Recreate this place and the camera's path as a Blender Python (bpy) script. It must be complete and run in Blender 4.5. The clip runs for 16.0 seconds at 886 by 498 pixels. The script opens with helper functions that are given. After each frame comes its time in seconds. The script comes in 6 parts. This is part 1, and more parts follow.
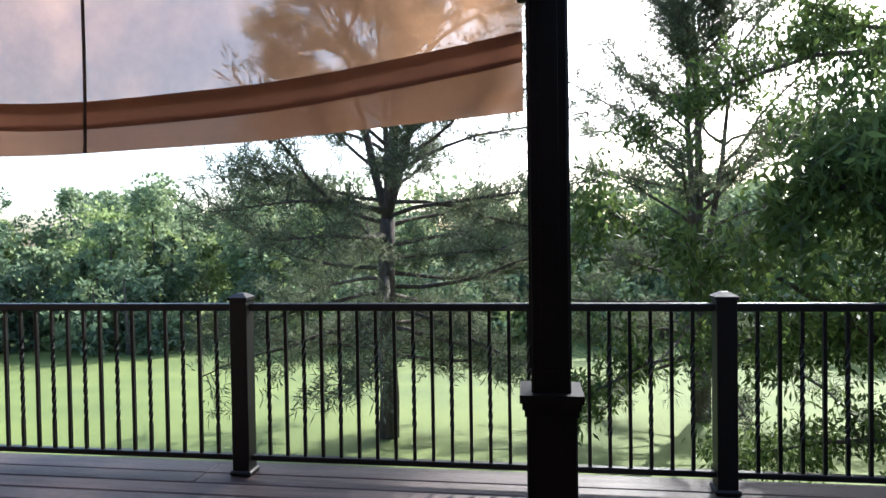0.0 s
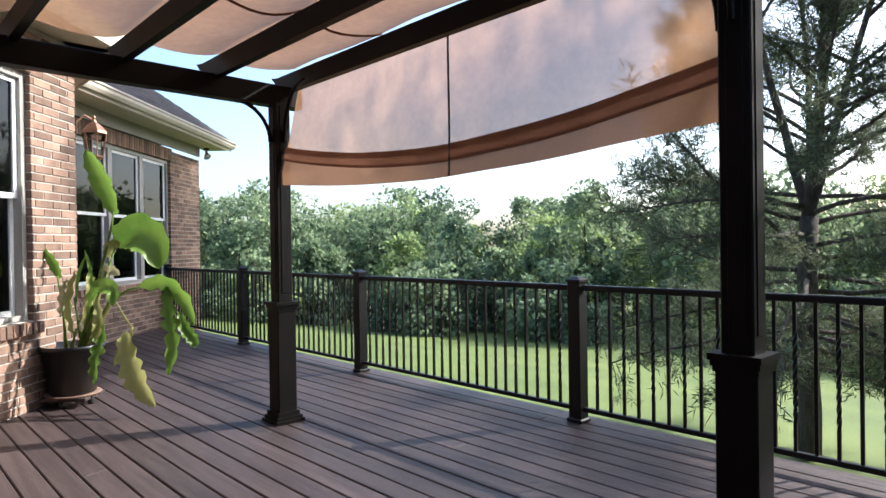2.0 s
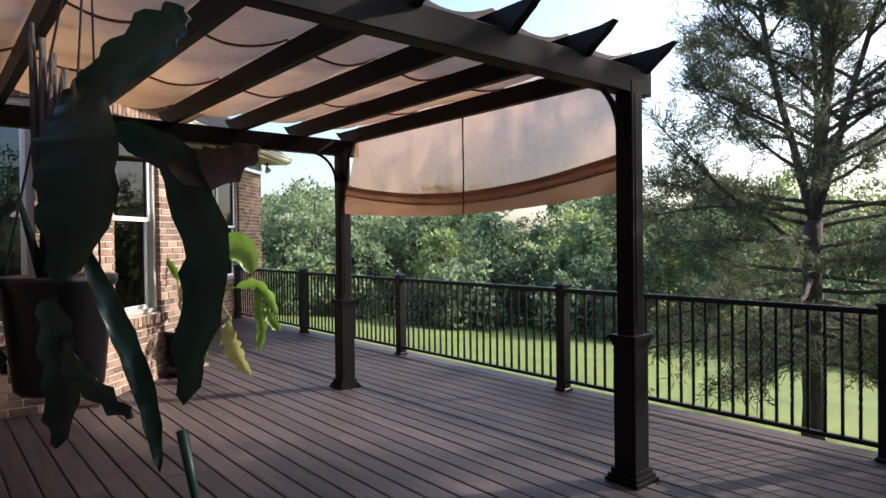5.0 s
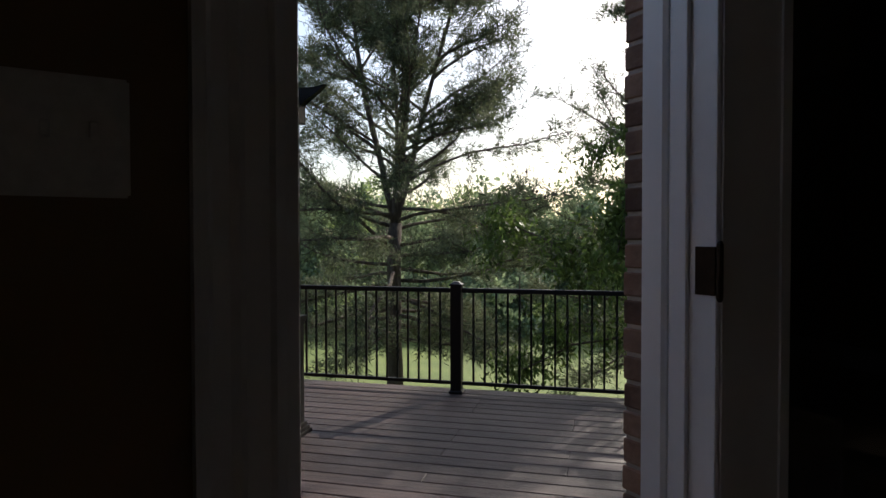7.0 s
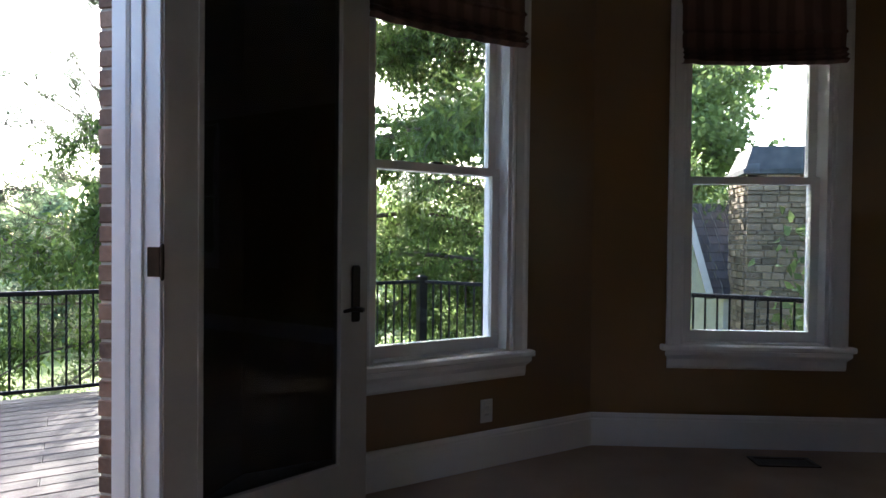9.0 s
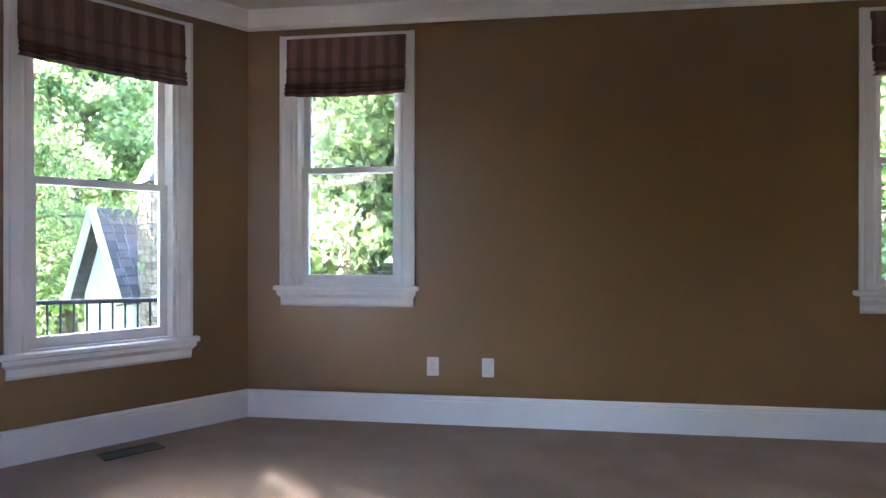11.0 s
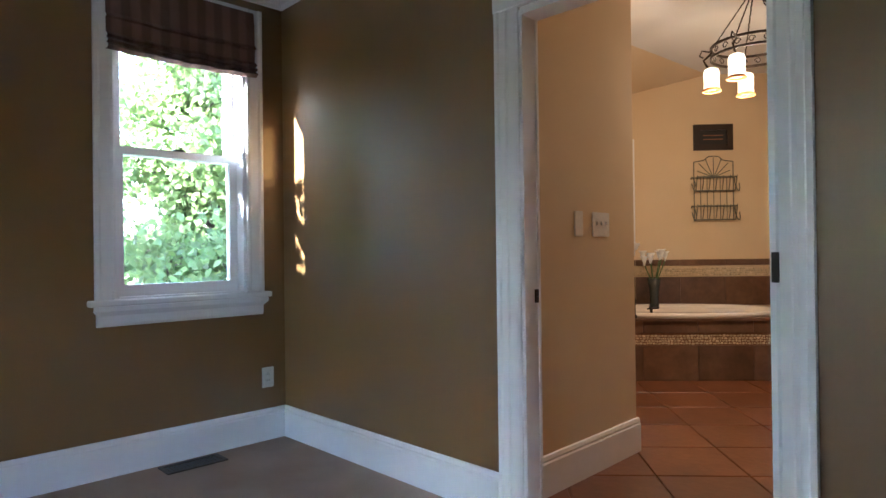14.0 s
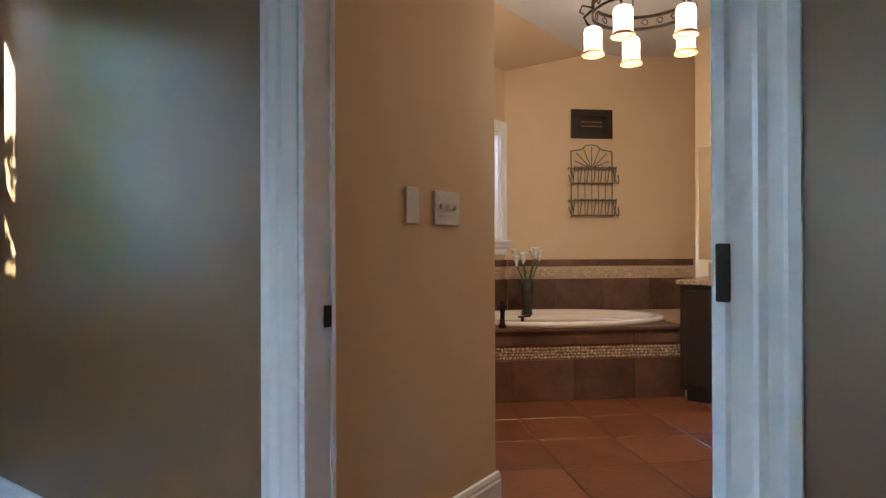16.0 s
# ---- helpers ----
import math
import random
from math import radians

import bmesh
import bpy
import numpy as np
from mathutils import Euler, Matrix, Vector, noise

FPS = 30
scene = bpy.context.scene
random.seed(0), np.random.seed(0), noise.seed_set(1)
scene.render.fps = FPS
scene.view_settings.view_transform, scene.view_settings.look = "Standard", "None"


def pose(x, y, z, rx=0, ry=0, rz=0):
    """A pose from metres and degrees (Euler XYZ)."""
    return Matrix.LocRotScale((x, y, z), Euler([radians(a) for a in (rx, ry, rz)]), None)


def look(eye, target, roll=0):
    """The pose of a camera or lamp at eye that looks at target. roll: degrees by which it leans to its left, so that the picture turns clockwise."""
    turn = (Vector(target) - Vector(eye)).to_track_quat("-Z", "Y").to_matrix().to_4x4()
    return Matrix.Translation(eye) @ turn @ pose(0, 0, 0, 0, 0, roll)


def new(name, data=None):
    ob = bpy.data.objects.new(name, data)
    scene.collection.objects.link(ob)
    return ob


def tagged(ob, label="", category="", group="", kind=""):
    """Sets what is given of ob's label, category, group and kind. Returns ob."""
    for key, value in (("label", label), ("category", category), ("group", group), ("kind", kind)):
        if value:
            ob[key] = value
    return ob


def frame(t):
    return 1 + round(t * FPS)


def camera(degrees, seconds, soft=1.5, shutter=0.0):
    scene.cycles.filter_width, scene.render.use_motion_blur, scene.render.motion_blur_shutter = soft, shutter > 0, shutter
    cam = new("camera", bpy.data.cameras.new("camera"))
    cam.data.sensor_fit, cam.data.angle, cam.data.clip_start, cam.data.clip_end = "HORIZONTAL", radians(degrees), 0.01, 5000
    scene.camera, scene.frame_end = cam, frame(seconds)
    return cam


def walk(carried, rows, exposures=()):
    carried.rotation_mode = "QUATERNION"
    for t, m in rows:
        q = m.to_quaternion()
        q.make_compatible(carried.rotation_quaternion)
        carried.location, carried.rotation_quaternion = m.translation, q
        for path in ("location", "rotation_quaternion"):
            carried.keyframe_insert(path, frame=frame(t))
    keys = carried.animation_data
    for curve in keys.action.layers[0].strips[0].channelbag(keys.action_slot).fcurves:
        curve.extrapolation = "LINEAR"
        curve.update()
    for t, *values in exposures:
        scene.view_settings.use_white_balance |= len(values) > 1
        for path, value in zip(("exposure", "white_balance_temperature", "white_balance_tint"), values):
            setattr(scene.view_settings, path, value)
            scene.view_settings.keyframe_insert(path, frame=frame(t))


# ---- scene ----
cam = camera(70.7, 16.0)
PATH = [
    (0, (1.583, -3.223, 1.278), (1.299, -1.244, 1.241), -0.9),
    (0.5, (1.799, -3.275, 1.241), (1.111, -1.398, 1.231), -0.4),
    (1, (1.988, -3.351, 1.235), (0.98, -1.624, 1.214), -0.8),
    (1.5, (2.191, -3.481, 1.229), (0.944, -1.917, 1.221), -0.8),
    (2, (2.468, -3.603, 1.215), (1.018, -2.226, 1.204), -0.8),
    (2.5, (2.672, -3.742, 1.202), (1.097, -2.51, 1.196), -0.6),
    (3, (2.892, -3.867, 1.208), (1.251, -2.724, 1.204), -0.6),
    (3.2, (2.994, -3.918, 1.215), (1.339, -2.796, 1.214), -0.7),
    (5.3, (3.729, -4.641, 1.398), (2.275, -3.267, 1.364), -0.5),
    (5.5, (3.755, -4.736, 1.399), (2.375, -3.289, 1.363), -0.1),
    (6, (3.763, -4.985, 1.390), (2.625, -3.344, 1.353), 0.1),
    (6.5, (3.729, -5.117, 1.408), (2.911, -3.295, 1.362), 0.2),
    (7, (3.744, -5.395, 1.405), (3.256, -3.456, 1.36), -0.1),
    (7.5, (3.713, -5.623, 1.416), (3.567, -3.629, 1.368), 0.5),
    (8, (3.676, -5.862, 1.4), (3.925, -3.878, 1.362), 0.6),
    (8.5, (3.686, -6.093, 1.406), (4.349, -4.206, 1.371), 0.4),
    (9, (3.719, -6.304, 1.42), (4.741, -4.586, 1.385), 0.6),
    (9.4, (3.727, -6.491, 1.417), (4.992, -4.942, 1.386), 0.7),
    (9.5, (3.74, -6.507, 1.409), (5.069, -5.014, 1.381), 0.8),
    (10, (3.81, -6.62, 1.392), (5.421, -5.434, 1.374), 0.5),
    (10.2, (3.824, -6.689, 1.397), (5.531, -5.647, 1.378), 0.5),
    (12.3, (3.915, -6.872, 1.374), (5.81, -7.512, 1.384), -0.9),
    (12.5, (4.019, -6.982, 1.377), (5.874, -7.731, 1.382), -0.7),
    (13, (4.213, -7.276, 1.365), (5.954, -8.259, 1.372), -0.4),
    (13.5, (4.362, -7.504, 1.368), (5.969, -8.694, 1.373), -0.5),
    (14, (4.469, -7.745, 1.365), (5.963, -9.074, 1.374), -0.7),
    (14.5, (4.577, -7.962, 1.36), (5.98, -9.388, 1.372), -0.7),
    (15, (4.717, -8.196, 1.353), (6.044, -9.693, 1.365), -0.7),
    (15.5, (4.846, -8.435, 1.342), (6.111, -9.985, 1.353), -0.5),
    (16, (4.947, -8.689, 1.343), (6.176, -10.267, 1.347), -0.2),
]
walk(cam, [(t, look(eye, target, roll)) for t, eye, target, roll in PATH],
     [(0, 1.65, 5600, 9), (3, 1.4, 5800, 9), (5.5, 1.15, 6200, 10), (6.5, 0.2, 6400, 10), (7, 0.65, 6300, 10), (7.5, 1.3, 6300, 9), (8, 2.0, 6100, 9),
      (8.5, 2.5, 6300, 8), (9, 3.1, 5900, 8), (9.5, 4.15, 5600, 9), (10, 4.95, 5500, 10), (12.3, 5.75, 5350, 11), (16, 5.65, 4700, 9)])

# ---------------------------------------------------------------- light
world = bpy.data.worlds.new("sky")
scene.world = world
world.use_nodes = True
_nt = world.node_tree
_bg = _nt.nodes["Background"]
_sky = _nt.nodes.new("ShaderNodeTexSky")
_sky.sky_type = "NISHITA"
_sky.sun_disc = False
SUN_AZ, SUN_EL = radians(66), radians(32.5)      # direction to the sun, from +x towards +y
_sky.sun_elevation = SUN_EL
_sky.sun_rotation = radians(90) - SUN_AZ
_sky.dust_density = 3.0
_sky.air_density = 1.0
_bg.inputs["Strength"].default_value = 0.15
_nt.links.new(_sky.outputs[0], _bg.inputs["Color"])
_sun = bpy.data.lights.new("sun", "SUN")
_sun.energy, _sun.angle, _sun.color = 4.0, radians(0.6), (1.0, 0.91, 0.78)
_sun_ob = new("sun", _sun)
_to = Vector((math.cos(SUN_AZ) * math.cos(SUN_EL), math.sin(SUN_AZ) * math.cos(SUN_EL), math.sin(SUN_EL)))
_sun_ob.matrix_world = look(_to * 60, (0, 0, 0))


# ---------------------------------------------------------------- materials
def ramp2(nt, fac, a, b, lo=0.3, hi=0.7):
    r = nt.nodes.new("ShaderNodeValToRGB")
    r.color_ramp.elements[0].position, r.color_ramp.elements[1].position = lo, hi
    r.color_ramp.elements[0].color, r.color_ramp.elements[1].color = (*a, 1), (*b, 1)
    nt.links.new(fac, r.inputs[0])
    return r.outputs[0]


def mixc(nt, fac, a, b, kind="MIX"):
    m = nt.nodes.new("ShaderNodeMix")
    m.data_type, m.blend_type = "RGBA", kind
    for socket, value in ((m.inputs[0], fac), (m.inputs[6], a), (m.inputs[7], b)):
        if isinstance(value, bpy.types.NodeSocket):
            nt.links.new(value, socket)
        else:
            socket.default_value = value if isinstance(value, float) else (*value, 1)
    return m.outputs[2]


def surface(name, a, b, rough=0.6, metal=0.0, scale=8.0, stretch=(1, 1, 1), bump=0.15, fine=60.0, rand=0.0, island=False,
            coat=0.0, stain=0.25, spec=0.5, bump_dist=0.01):
    """Two tones by a coarse noise, darkened a little by a finer one, with a fine relief; rand: variation from piece to piece."""
    m = bpy.data.materials.new(name)
    m.use_nodes = True
    nt = m.node_tree
    bsdf = nt.nodes["Principled BSDF"]
    tc = nt.nodes.new("ShaderNodeTexCoord")
    mp = nt.nodes.new("ShaderNodeMapping")
    mp.inputs["Scale"].default_value = stretch
    nt.links.new(tc.outputs["Object"], mp.inputs[0])
    coords = mp.outputs[0]
    n1 = nt.nodes.new("ShaderNodeTexNoise")
    n1.inputs["Scale"].default_value, n1.inputs["Detail"].default_value = scale, 6
    n2 = nt.nodes.new("ShaderNodeTexNoise")
    n2.inputs["Scale"].default_value, n2.inputs["Detail"].default_value = fine, 4
    if rand > 0:
        src = nt.nodes.new("ShaderNodeNewGeometry").outputs["Random Per Island"] if island else nt.nodes.new("ShaderNodeObjectInfo").outputs["Random"]
        comb = nt.nodes.new("ShaderNodeVectorMath")
        comb.operation = "SCALE"
        comb.inputs[0].default_value = (37.1, 21.7, 11.3)
        nt.links.new(src, comb.inputs["Scale"])
        add = nt.nodes.new("ShaderNodeVectorMath")
        nt.links.new(coords, add.inputs[0])
        nt.links.new(comb.outputs[0], add.inputs[1])
        coords = add.outputs[0]
    nt.links.new(coords, n1.inputs["Vector"])
    nt.links.new(coords, n2.inputs["Vector"])
    col = ramp2(nt, n1.outputs["Fac"], a, b)
    if stain > 0:
        col = mixc(nt, stain, col, ramp2(nt, n2.outputs["Fac"], (0.45, 0.45, 0.45), (1.0, 1.0, 1.0)), "MULTIPLY")
    if rand > 0:
        mr = nt.nodes.new("ShaderNodeMapRange")
        mr.inputs[3].default_value, mr.inputs[4].default_value = 1 - rand, 1 + rand
        nt.links.new(src, mr.inputs[0])
        hsv = nt.nodes.new("ShaderNodeHueSaturation")
        nt.links.new(mr.outputs[0], hsv.inputs["Value"])
        nt.links.new(col, hsv.inputs["Color"])
        col = hsv.outputs[0]
    nt.links.new(col, bsdf.inputs["Base Color"])
    bsdf.inputs["Roughness"].default_value, bsdf.inputs["Metallic"].default_value = rough, metal
    bsdf.inputs["Specular IOR Level"].default_value = spec
    bsdf.inputs["Coat Weight"].default_value = coat
    if bump > 0:
        bp = nt.nodes.new("ShaderNodeBump")
        bp.inputs["Strength"].default_value, bp.inputs["Distance"].default_value = bump, bump_dist
        nt.links.new(n2.outputs["Fac"], bp.inputs["Height"])
        nt.links.new(bp.outputs[0], bsdf.inputs["Normal"])
    return m


def translucent(name, a, b, rough=0.6, share=0.4, scale=3.0, rand=0.3, island=True, weave=0.0, holes=0.0):
    """Leaves and cloth: a diffuse surface that lets a share of the light through."""
    m = surface(name, a, b, rough, 0, scale, (1, 1, 1), weave, 22 if weave else 40, rand, island, 0, 0.22 if weave else 0.1, 0.3, 0.02)
    nt = m.node_tree
    bsdf, out = nt.nodes["Principled BSDF"], nt.nodes["Material Output"]
    tr = nt.nodes.new("ShaderNodeBsdfTranslucent")
    nt.links.new(bsdf.inputs["Base Color"].links[0].from_socket, tr.inputs[0])
    mx = nt.nodes.new("ShaderNodeMixShader")
    mx.inputs[0].default_value = share
    nt.links.new(bsdf.outputs[0], mx.inputs[1])
    nt.links.new(tr.outputs[0], mx.inputs[2])
    nt.links.new(mx.outputs[0], out.inputs[0])
    if holes:
        # open weave: part of the light passes straight through between the threads
        op = nt.nodes.new("ShaderNodeBsdfTransparent")
        m2 = nt.nodes.new("ShaderNodeMixShader")
        m2.inputs[0].default_value = holes
        nt.links.new(mx.outputs[0], m2.inputs[1])
        nt.links.new(op.outputs[0], m2.inputs[2])
        nt.links.new(m2.outputs[0], out.inputs[0])
    return m


def glass_mat(name, tint=(1, 1, 1), gloss=0.12):
    m = bpy.data.materials.new(name)
    m.use_nodes = True
    nt = m.node_tree
    nt.nodes.remove(nt.nodes["Principled BSDF"])
    fr = nt.nodes.new("ShaderNodeFresnel")
    fr.inputs[0].default_value = 1.45
    tr = nt.nodes.new("ShaderNodeBsdfTransparent")
    tr.inputs[0].default_value = (*tint, 1)
    gl = nt.nodes.new("ShaderNodeBsdfGlossy")
    gl.inputs["Roughness"].default_value = 0.01
    mx = nt.nodes.new("ShaderNodeMixShader")
    nt.links.new(fr.outputs[0], mx.inputs[0])
    nt.links.new(tr.outputs[0], mx.inputs[1])
    nt.links.new(gl.outputs[0], mx.inputs[2])
    nt.links.new(mx.outputs[0], nt.nodes["Material Output"].inputs[0])
    return m


def glow(name, colour, strength):
    m = bpy.data.materials.new(name)
    m.use_nodes = True
    b = m.node_tree.nodes["Principled BSDF"]
    b.inputs["Base Color"].default_value = (*colour, 1)
    b.inputs["Emission Color"].default_value = (*colour, 1)
    b.inputs["Emission Strength"].default_value = strength
    return m


M_DECK = surface("weathered_deck_board", (0.042, 0.029, 0.027), (0.090, 0.064, 0.058), 0.52, 0, 3, (0.6, 9, 9), 0.35, 30, 0.28, spec=0.36)
M_RAIL = surface("black_powder_coat", (0.0035, 0.0035, 0.004), (0.006, 0.0055, 0.0055), 0.45, 0, 6, bump=0.05, fine=200, stain=0.1, spec=0.3)
M_PERG = surface("dark_brown_pergola_metal", (0.0042, 0.0032, 0.003), (0.008, 0.0062, 0.0055), 0.5, 0.0, 4, bump=0.06, fine=120, stain=0.2, spec=0.12)
M_CLOTH = translucent("rust_tan_shade_cloth", (0.42, 0.235, 0.130), (0.53, 0.315, 0.185), 0.9, 0.44, 2.6, 0.0, True, 0.35, 0.16)
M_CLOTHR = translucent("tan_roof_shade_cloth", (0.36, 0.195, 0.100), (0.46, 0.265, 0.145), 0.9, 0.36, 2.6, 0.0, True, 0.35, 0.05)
# same cloth doubled: the backlight it stops is put into darker colours
M_CLOTH2 = translucent("doubled_cloth_dimmed", (0.19, 0.085, 0.05), (0.24, 0.115, 0.07), 0.9, 0.3, 2.0, 0.0)
M_CLOTH3 = translucent("lower_cloth_dimmed", (0.29, 0.155, 0.085), (0.37, 0.205, 0.12), 0.9, 0.32, 2.0, 0.0, holes=0.02)
M_BRICK = surface("red_brown_brick", (0.15, 0.088, 0.060), (0.31, 0.20, 0.142), 0.9, 0, 5, bump=0.5, fine=45, rand=0.42, stain=0.35)
M_BRICKI = surface("red_brown_brick_far", (0.15, 0.088, 0.060), (0.31, 0.20, 0.142), 0.9, 0, 5, bump=0.5, fine=45, rand=0.42, island=True, stain=0.35)
M_MORTAR = surface("grey_mortar", (0.40, 0.36, 0.32), (0.52, 0.47, 0.42), 0.95, 0, 12, bump=0.4, fine=80)
M_WTRIM = surface("white_gloss_trim_paint", (0.76, 0.76, 0.77), (0.82, 0.82, 0.82), 0.35, 0, 2, bump=0.006, fine=30, stain=0.03)
M_OLIVE = surface("olive_brown_satin_wall_paint", (0.176, 0.094, 0.025), (0.196, 0.107, 0.030), 0.32, 0, 1.2, bump=0.05, fine=160, stain=0.06, spec=1.0, bump_dist=0.002)
_ol = M_OLIVE.node_tree.nodes["Principled BSDF"]
_ol.inputs["Coat Weight"].default_value, _ol.inputs["Coat Roughness"].default_value = 0.4, 0.36      # satin sheen
M_BEIGE = surface("warm_beige_wall_paint", (0.60, 0.46, 0.28), (0.64, 0.50, 0.31), 0.85, 0, 1.5, bump=0.08, fine=160, stain=0.05, bump_dist=0.002)
M_CEIL = surface("white_ceiling_paint", (0.60, 0.585, 0.56), (0.65, 0.635, 0.61), 0.85, 0, 2, bump=0.1, fine=120, stain=0.05)
M_CARPET = surface("beige_cut_pile_carpet", (0.40, 0.295, 0.222), (0.52, 0.40, 0.31), 0.98, 0, 2.2, bump=0.8, fine=420, stain=0.35, spec=0.1)
M_ETRIM = surface("taupe_exterior_window_paint", (0.30, 0.28, 0.25), (0.36, 0.34, 0.30), 0.5, 0, 3, bump=0.03)
M_GLASS = glass_mat("window_glass")
M_SHINGLE = surface("brown_grey_asphalt_shingle", (0.050, 0.042, 0.040), (0.10, 0.085, 0.08), 0.95, 0, 9, bump=0.5, fine=90, rand=0.3, island=True)
M_EAVE = surface("cream_soffit_paint", (0.50, 0.45, 0.36), (0.56, 0.51, 0.42), 0.6, 0, 3, bump=0.03)
M_BARK = surface("grey_brown_bark", (0.055, 0.042, 0.034), (0.13, 0.10, 0.085), 0.95, 0, 7, (2, 2, 0.5), 0.9, 22, stain=0.4, bump_dist=0.04)
M_NEEDLE = translucent("dark_pine_needles", (0.074, 0.094, 0.056), (0.152, 0.168, 0.094), 0.6, 0.45, 0.8, 0.45)
M_LEAF = translucent("mid_green_oak_leaves", (0.060, 0.098, 0.024), (0.125, 0.172, 0.046), 0.5, 0.52, 0.9, 0.5)
M_LEAF2 = translucent("bright_spring_leaves", (0.105, 0.155, 0.052), (0.190, 0.250, 0.092), 0.5, 0.58, 0.9, 0.4)
# far leaves: distance haze is put into these paler, greyer colours
M_WOODS = translucent("hazed_woodland_leaves", (0.165, 0.225, 0.125), (0.275, 0.340, 0.180), 0.7, 0.48, 0.16, 0.4)
M_WOODS2 = translucent("hazed_spring_green_leaves", (0.200, 0.270, 0.095), (0.310, 0.380, 0.160), 0.7, 0.5, 0.16, 0.4)
M_WOODS3 = translucent("hazed_dark_green_leaves", (0.085, 0.135, 0.080), (0.155, 0.210, 0.122), 0.7, 0.42, 0.16, 0.4)
M_GRASS = surface("mown_lawn_grass", (0.078, 0.115, 0.016), (0.13, 0.17, 0.028), 0.9, 0, 0.25, bump=0.5, fine=18, stain=0.3, bump_dist=0.05)
M_BLACK = surface("black_plastic", (0.008, 0.008, 0.009), (0.014, 0.014, 0.014), 0.35, 0, 6, bump=0.05)
M_BRONZE = surface("oil_rubbed_bronze", (0.018, 0.014, 0.011), (0.035, 0.027, 0.02), 0.4, 0.8, 14, bump=0.1)
M_DOORPAINT = surface("greige_satin_door_paint", (0.36, 0.34, 0.31), (0.42, 0.40, 0.365), 0.4, 0, 2, bump=0.01, fine=40, stain=0.06)
M_PLATE = surface("white_plastic_plate", (0.72, 0.71, 0.69), (0.76, 0.75, 0.73), 0.3, 0, 3, bump=0)


# ---------------------------------------------------------------- building helpers
def box(bm, a, b, m=None):
    """A box from corner a to corner b, moved by m."""
    vs = []
    for z in (a[2], b[2]):
        for x, y in ((a[0], a[1]), (b[0], a[1]), (b[0], b[1]), (a[0], b[1])):
            v = Vector((x, y, z))
            vs.append(bm.verts.new(m @ v if m else v))
    for f in ((3, 2, 1, 0), (4, 5, 6, 7), (0, 1, 5, 4), (1, 2, 6, 5), (2, 3, 7, 6), (3, 0, 4, 7)):
        bm.faces.new([vs[i] for i in f])
    return vs


def fix(bm):
    bmesh.ops.recalc_face_normals(bm, faces=bm.faces[:])
    return bm


def rounded(bm, width=0.004, segments=1):
    bmesh.ops.bevel(bm, geom=bm.edges[:], offset=width, segments=segments, affect="EDGES", clamp_overlap=True)
    return bm


def mesh_of(name, bm, material, smooth=False):
    fix(bm)
    me = bpy.data.meshes.new(name)
    bm.to_mesh(me)
    bm.free()
    me.materials.append(material)
    if smooth:
        me.polygons.foreach_set("use_smooth", [True] * len(me.polygons))
    return me


def part(name, bm, material, parent=None, label="", smooth=False):
    ob = new(name, mesh_of(name, bm, material, smooth))
    ob.parent = parent
    if label:
        ob["label"] = label
    return ob


def piece(name, me, parent, m):
    ob = new(name, me)
    ob.parent = parent
    ob.matrix_basis = m
    return ob


def boxpart(name, a, b, material, parent, m=None, bevel=0.0, label=""):
    bm = bmesh.new()
    box(bm, a, b, m)
    if bevel:
        rounded(bm, bevel)
    return part(name, bm, material, parent, label)


def thing(name, label, category, group="", m=None, kind=""):
    ob = new(name)
    ob.empty_display_size = 0.1
    if m is not None:
        ob.matrix_world = m
    return tagged(ob, label, category, group, kind)


def tube(bm, pts, radii, sides=8, cap=True):
    """A tapered tube along the points."""
    pts = [Vector(p) for p in pts]
    rings = []
    side = Vector((1, 0, 0))
    for i, p in enumerate(pts):
        d = (pts[min(i + 1, len(pts) - 1)] - pts[max(i - 1, 0)]).normalized()
        if abs(d.dot(side)) > 0.95:
            side = Vector((0, 1, 0)) if abs(d.y) < 0.9 else Vector((0, 0, 1))
        side = (side - d * side.dot(d)).normalized()
        up = d.cross(side)
        r = radii[i] if isinstance(radii, (list, tuple)) else radii
        rings.append([bm.verts.new(p + (side * math.cos(k * math.tau / sides) + up * math.sin(k * math.tau / sides)) * r) for k in range(sides)])
    for a, b in zip(rings, rings[1:]):
        for k in range(sides):
            bm.faces.new((a[k], a[(k + 1) % sides], b[(k + 1) % sides], b[k]))
    if cap:
        bm.faces.new(rings[0][::-1])
        bm.faces.new(rings[-1])


def lathe(bm, profile, sides=20, centre=(0, 0, 0), sx=1.0, sy=1.0, cap=True):
    c = Vector(centre)
    rings = []
    for r, z in profile:
        rings.append([bm.verts.new(c + Vector((r * sx * math.cos(k * math.tau / sides), r * sy * math.sin(k * math.tau / sides), z))) for k in range(sides)])
    for a, b in zip(rings, rings[1:]):
        for k in range(sides):
            bm.faces.new((a[k], a[(k + 1) % sides], b[(k + 1) % sides], b[k]))
    if cap and profile[0][0] > 0.002:
        bm.faces.new(rings[0][::-1])
    if cap and profile[-1][0] > 0.002:
        bm.faces.new(rings[-1])


def along(p, q, z=0.0):
    """A frame on a wall: x along from p to q, y outward (to the left of the way), z up; and its length."""
    d = Vector((q[0] - p[0], q[1] - p[1], 0))
    n = d.length
    d /= n
    m = Matrix(((d.x, -d.y, 0, p[0]), (d.y, d.x, 0, p[1]), (0, 0, 1, z), (0, 0, 0, 1)))
    return m, n


